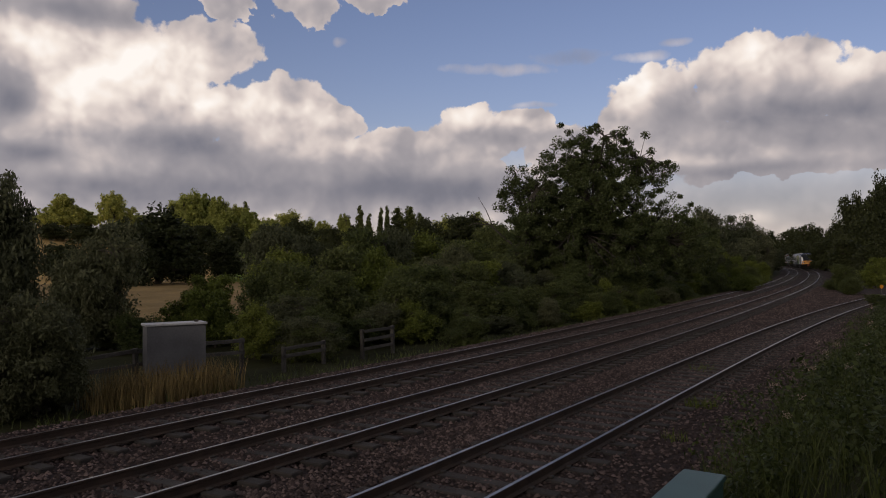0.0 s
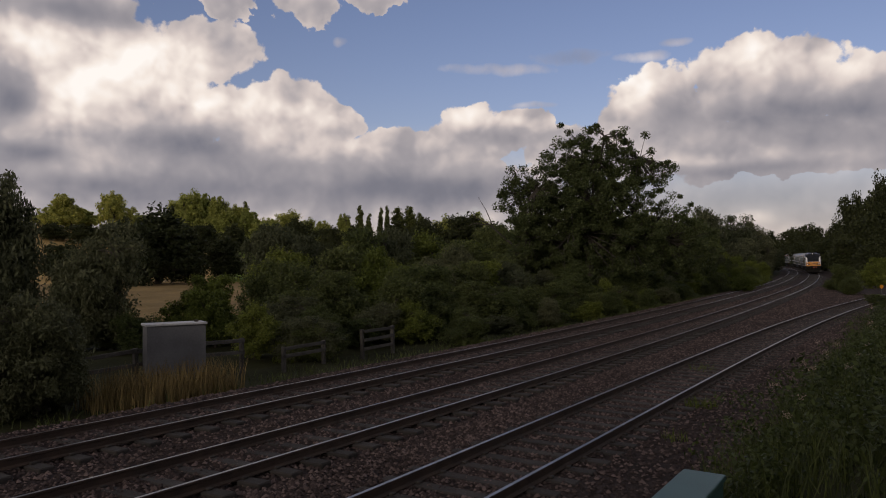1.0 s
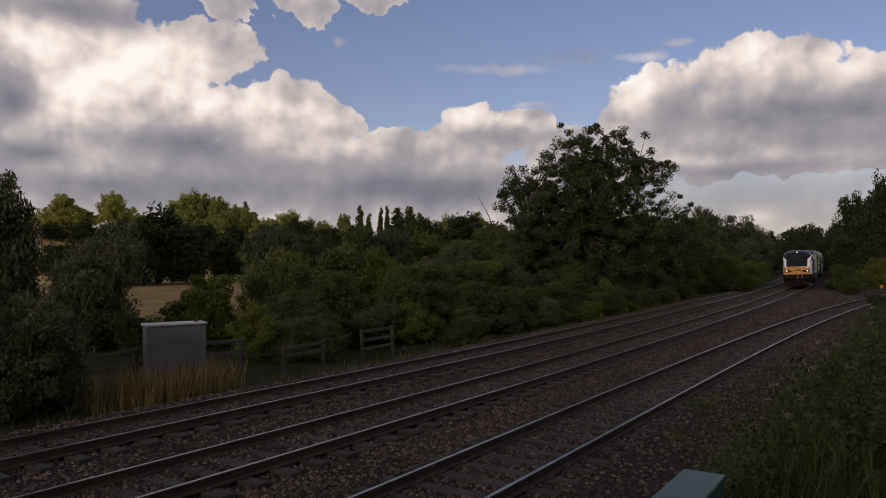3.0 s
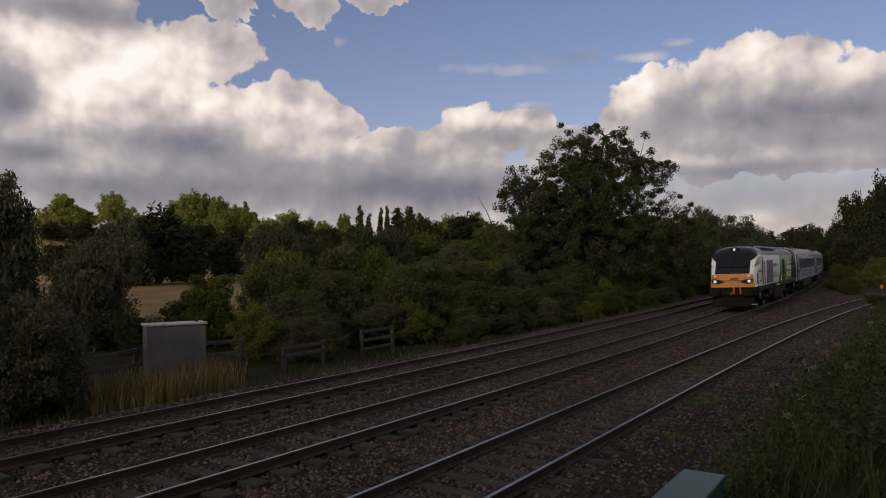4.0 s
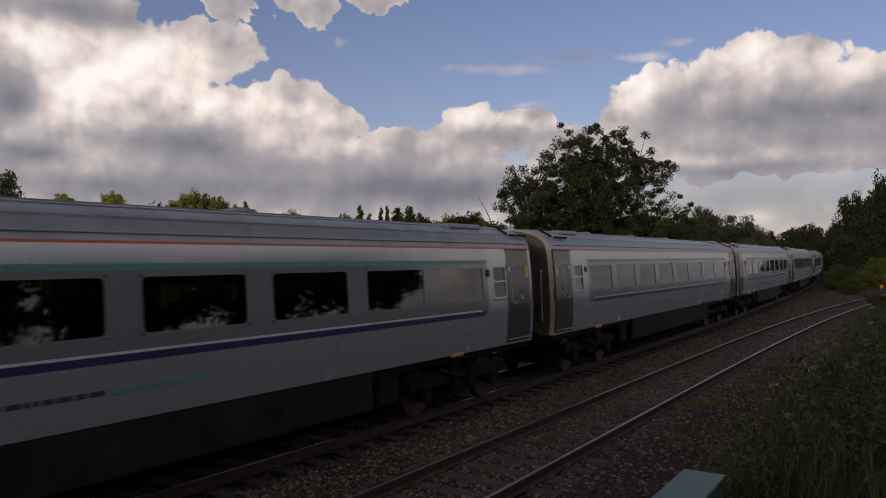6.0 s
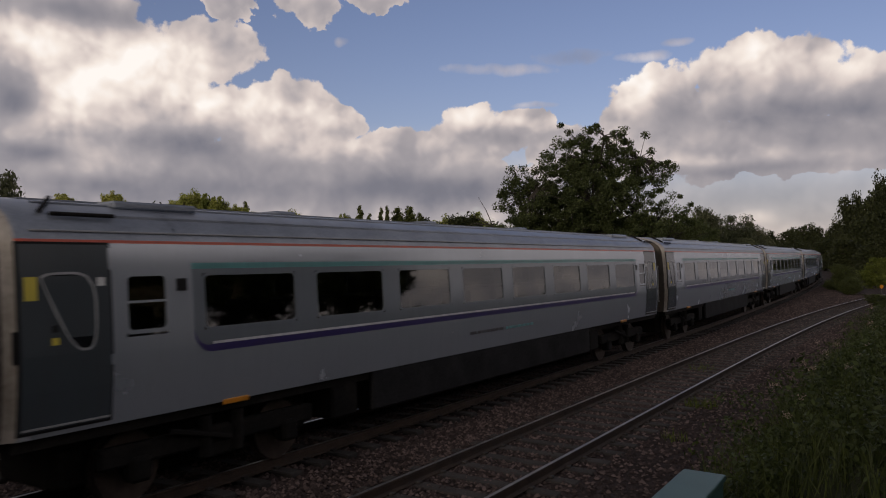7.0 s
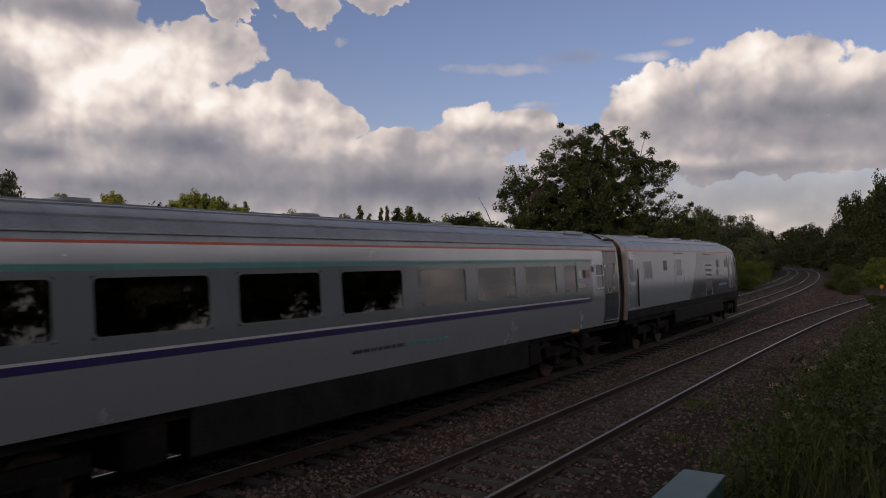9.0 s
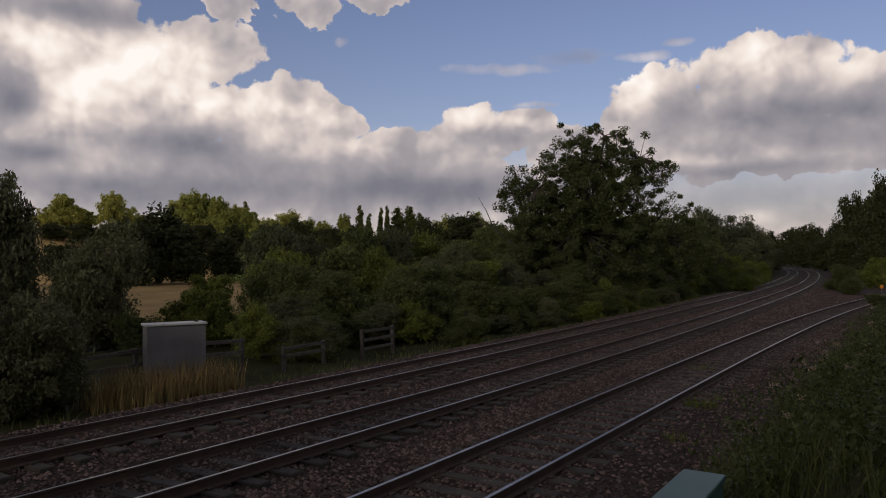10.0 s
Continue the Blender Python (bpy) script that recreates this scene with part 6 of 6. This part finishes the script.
def cabinet():
    c = empty("lineside_cabinet")
    part("body", box(0, 1.55, 0, 0.5, 0, 1.81, 0.02, 2), M_CABINET, c)
    part("lid", box(-0.03, 1.58, -0.05, 0.54, 1.81, 1.87, 0.015, 2), M_CABTOP, c, "pale grey overhanging lid")
    part("lifting_eye", box(1.3, 1.4, 0.2, 0.3, 1.87, 1.92, 0.01), M_BARK, c)
    c.matrix_basis = Matrix.Translation((-7.78, 20.2, -0.52)) @ Euler((0, 0, radians(34))).to_matrix().to_4x4()
    return tagged(c, "weathered grey steel equipment cabinet beside the fence", "cabinet")


cabinet()


def fence(s0, s1, off, rails, height, label):
    f = empty("timber_fence")
    tagged(f, label, "fence", group="lineside fences")
    n = max(1, int(round((s1 - s0) / 1.9)))
    pts = [lineside(s0 + (s1 - s0) * i / n, off) for i in range(n + 1)]
    rng = random.Random(int(s0 * 10) + 7)
    for x, y, z, h in pts:
        ob = part("post", box(-0.06, 0.06, -0.06, 0.06, -0.3, height, 0.012), M_POST, f)
        ob.matrix_basis = Matrix.Translation((x, y, z)) @ Euler((rng.uniform(-0.04, 0.04), rng.uniform(-0.03, 0.03), h)).to_matrix().to_4x4()
    for a, b in zip(pts, pts[1:]):
        L = math.hypot(b[0] - a[0], b[1] - a[1])
        for k in range(rails):
            zz = height * (0.94 - 0.3 * k)
            ob = part("rail", box(0, L, -0.1, -0.06, zz - 0.06, zz + 0.05, 0.008), M_POST, f)
            ob.matrix_basis = Matrix.Translation((a[0], a[1], a[2])) @ Euler((0, -math.atan2(b[2] - a[2], L) + rng.uniform(-0.012, 0.012), math.atan2(b[1] - a[1], b[0] - a[0]))).to_matrix().to_4x4()


fence(-8.4, -0.9, 8.7, 2, 1.15, "weathered timber post and rail fence along the hedge")
fence(4.2, 6.05, 8.0, 3, 1.05, "weathered timber rail panel standing before the hedge")
fence(0.3, 2.2, 8.1, 2, 0.8, "low weathered timber rails half hidden in the hedge")
fence(39.6, 43.2, 8.3, 3, 1.0, "pale timber rail fence far along the hedge")


def teal_box():
    c = empty("equipment_box")
    part("casing", box(0, 1.3, -0.34, 0, 0, 0.62, 0.02, 2), M_TEAL, c)
    part("lid", box(-0.02, 1.32, -0.36, 0.02, 0.62, 0.68, 0.018, 2), M_TEAL, c, "teal painted lid with rounded edges")
    part("hinge", box(0.2, 0.3, 0.0, 0.03, 0.5, 0.6, 0.006), M_BARK, c)
    ux, uy = 0.53, 0.848
    c.matrix_basis = Matrix.Translation((2.2 - ux * 1.3, 7.0 - uy * 1.3, 1.22 - 0.68)) @ Euler((0, 0, math.atan2(uy, ux))).to_matrix().to_4x4()
    return tagged(c, "small teal green steel box on the bank", "equipment box")


teal_box()


def marker():
    c = empty("trackside_marker")
    part("post", box(-0.03, 0.03, -0.03, 0.03, 0, 1.0, 0.01), M_POST, c)
    part("plate", rod((0, -0.05, 1.1), (0, -0.03, 1.1), 0.14, 20), M_YELLOW, c, "round orange plate")
    place(c, 33.1, 58.0)
    return tagged(c, "small orange trackside marker on a short post", "marker post")


marker()


# ---------------------------------------------------------------- ballast stones, grass and weeds
def stones(seed, count, s0, s1, line, o0, o1, size, name="ballast_stones"):
    rng = np.random.default_rng(seed)
    s = s0 + (s1 - s0) * rng.random(count)
    o = o0 + (o1 - o0) * rng.random(count)
    x, y, _ = along(line, s, o)
    z = ground_height(x, y) + 0.012
    r = size * (0.5 + rng.random(count))
    base = np.array([(1, 0, -0.1), (0, 1, 0.1), (-1, 0, 0.05), (0, -1, -0.05), (0.15, 0.1, 0.8), (-0.1, 0, -0.7)])
    tri = np.array([(0, 1, 4), (1, 2, 4), (2, 3, 4), (3, 0, 4)])
    a = rng.random(count) * 6.283
    jit = 1 + 0.45 * (rng.random((count, 6, 1)) - 0.5)
    p = base[None] * jit * r[:, None, None]
    ca, sa = np.cos(a)[:, None], np.sin(a)[:, None]
    px, py = p[..., 0] * ca - p[..., 1] * sa, p[..., 0] * sa + p[..., 1] * ca
    P = np.stack([px + x[:, None], py + y[:, None], p[..., 2] + z[:, None]], -1)
    verts = P.reshape(-1, 3)
    faces = (np.arange(count)[:, None, None] * 6 + tri[None]).reshape(-1, 3)
    me = bpy.data.meshes.new(name)
    me.vertices.add(len(verts))
    me.vertices.foreach_set("co", verts.astype(np.float32).ravel())
    me.loops.add(len(faces) * 3)
    me.loops.foreach_set("vertex_index", faces.astype(np.int32).ravel())
    me.polygons.add(len(faces))
    me.polygons.foreach_set("loop_start", np.arange(0, len(faces) * 3, 3, dtype=np.int32))
    me.materials.append(M_STONE)
    me.update(calc_edges=True)
    ob = new(name, me)
    return tagged(ob, "angular brown and grey ballast stones", "ballast", kind="stuff")


def stone_material():
    n = Nodes("ballast_stone")
    g = n.add("ShaderNodeNewGeometry").outputs["Random Per Island"]
    v = n.coords()
    f = n.math("ADD", n.math("MULTIPLY", g, 0.7), n.math("MULTIPLY", n.noise(v, 0.7, 3), 0.4))
    col = n.ramp(f, [(0.15, (0.019, 0.014, 0.0128)), (0.6, (0.059, 0.0425, 0.0385)), (0.95, (0.165, 0.122, 0.11))])
    n.bump(n.noise(v, 60, 2), 0.4, 0.01)
    return n.finish(col, 0.92, 0.0, 0.2)


M_STONE = stone_material()
stones(1, 52000, -13, 26, MAIN, -1.2, 5.4, 0.035)
stones(2, 30000, 2, 40, SIDE, -3.2, 2.6, 0.034)
stones(3, 26000, 26, 75, MAIN, -3.6, 5.4, 0.05)
stones(5, 22000, 10, 60, MAIN, -9.0, -1.2, 0.045)
stones(4, 16000, -16, 10, MAIN, -4.5, -1.2, 0.034)


def blades(name, seed, spots, mat, height, width, label, category="grass", lean=0.35):
    """Upright blades as thin bent strips at (x, y, count, radius)."""
    rng = np.random.default_rng(seed)
    quads = []
    for x, y, count, rad in spots:
        a, r = rng.random(count) * 6.283, rad * np.sqrt(rng.random(count))
        px, py = x + r * np.cos(a), y + r * np.sin(a)
        pz = ground_height(px, py) - 0.02
        h = height * (0.45 + 0.75 * rng.random(count))
        dx, dy = rng.normal(size=count) * lean * h, rng.normal(size=count) * lean * h
        t = rng.random(count) * 6.283
        wx, wy = np.cos(t) * width, np.sin(t) * width
        b0, b1 = np.stack([px - wx, py - wy, pz], -1), np.stack([px + wx, py + wy, pz], -1)
        m0 = np.stack([px - wx * 0.7 + dx * 0.35, py - wy * 0.7 + dy * 0.35, pz + h * 0.6], -1)
        m1 = np.stack([px + wx * 0.7 + dx * 0.35, py + wy * 0.7 + dy * 0.35, pz + h * 0.6], -1)
        t0, t1 = np.stack([px - wx * 0.1 + dx, py - wy * 0.1 + dy, pz + h], -1), np.stack([px + wx * 0.1 + dx, py + wy * 0.1 + dy, pz + h], -1)
        quads.append(np.stack([b0, b1, m1, m0], 1).reshape(-1, 3))
        quads.append(np.stack([m0, m1, t1, t0], 1).reshape(-1, 3))
    ob = new(name, quads_mesh(name, np.concatenate(quads), mat))
    return tagged(ob, label, category, kind="stuff")


dry_spots = []
for k in range(17):
    sx_, sy_, _, _ = lineside(-6.6 + k * 0.21, 7.0 + 0.8 * math.sin(k * 2.1))
    dry_spots.append((sx_, sy_, 110, 0.5))
blades("dry_grass", 11, dry_spots, L_DRY, 0.85, 0.012, "tall dry straw-coloured grass by the cabinet", lean=0.18)
blades("grass_tuft", 13, [(5.74, 17.1, 160, 0.35), (4.2, 14.0, 40, 0.25), (7.6, 22.5, 60, 0.4)], L_LIME, 0.22, 0.008, "small green grass tufts growing in the ballast")
verge_spots = []
for k in range(220):
    sx_, sy_, _, _ = lineside(-14 + k * 0.55, 6.9 + 1.2 * math.sin(k * 1.7))
    verge_spots.append((sx_, sy_, 26, 0.6))
blades("verge_grass", 12, verge_spots, L_WEED, 0.26, 0.010, "dark rough grass at the foot of the hedge")


def weed_bank():
    rng = np.random.default_rng(21)
    spots, stalks, heads = [], [], []
    cents, rads = [], []
    k = 0
    while k < 620:
        s, e = -2 + 62 * rng.random() ** 1.3, 3.3 + 6.5 * rng.random()
        x, y, _ = along(SIDE, s, -e)
        x, y = float(x), float(y)
        if y < 5.2 or x / max(y, 0.1) < 0.30 - 0.0:
            continue
        if x < 2.9 and y < 8.2:
            continue
        k += 1
        spots.append((x, y, 40, 0.55))
        z = float(ground_height(np.array([x]), np.array([y]))[0])
        h = 0.35 + 0.75 * rng.random()
        for _ in range(5):
            cents.append((x + rng.normal() * 0.22, y + rng.normal() * 0.22, z + h * rng.random()))
            rads.append(0.2 + 0.12 * rng.random())
        if rng.random() < 0.16:
            hx, hy = x + rng.normal() * 0.15, y + rng.normal() * 0.15
            heads.append((hx, hy, z + h + 0.22))
            stalks.append((hx, hy, 3, 0.05))
    blades("bank_grass", 22, spots, L_WEED, 0.6, 0.008, "tall green grass and weeds on the bank")
    ob = new("bank_weeds", quads_mesh("bank_weeds", leaf_cloud(np.random.default_rng(23), np.array(cents), np.array(rads), 120000, 0.034, 0.3, 2.0), L_WEED))
    tagged(ob, "leafy green weeds and nettles covering the bank", "weeds", kind="stuff")
    ob = new("seed_heads", quads_mesh("seed_heads", leaf_cloud(np.random.default_rng(24), np.array(heads), np.full(len(heads), 0.07), 4500, 0.014, 0.2, 1.6), L_FLOWER))
    tagged(ob, "pale fluffy seed heads above the weeds", "seed heads", kind="stuff")
    blades("seed_stalks", 25, stalks, L_WEED, 1.0, 0.006, "thin stalks of the seed heads", "stalks", 0.08)


weed_bank()
motions()
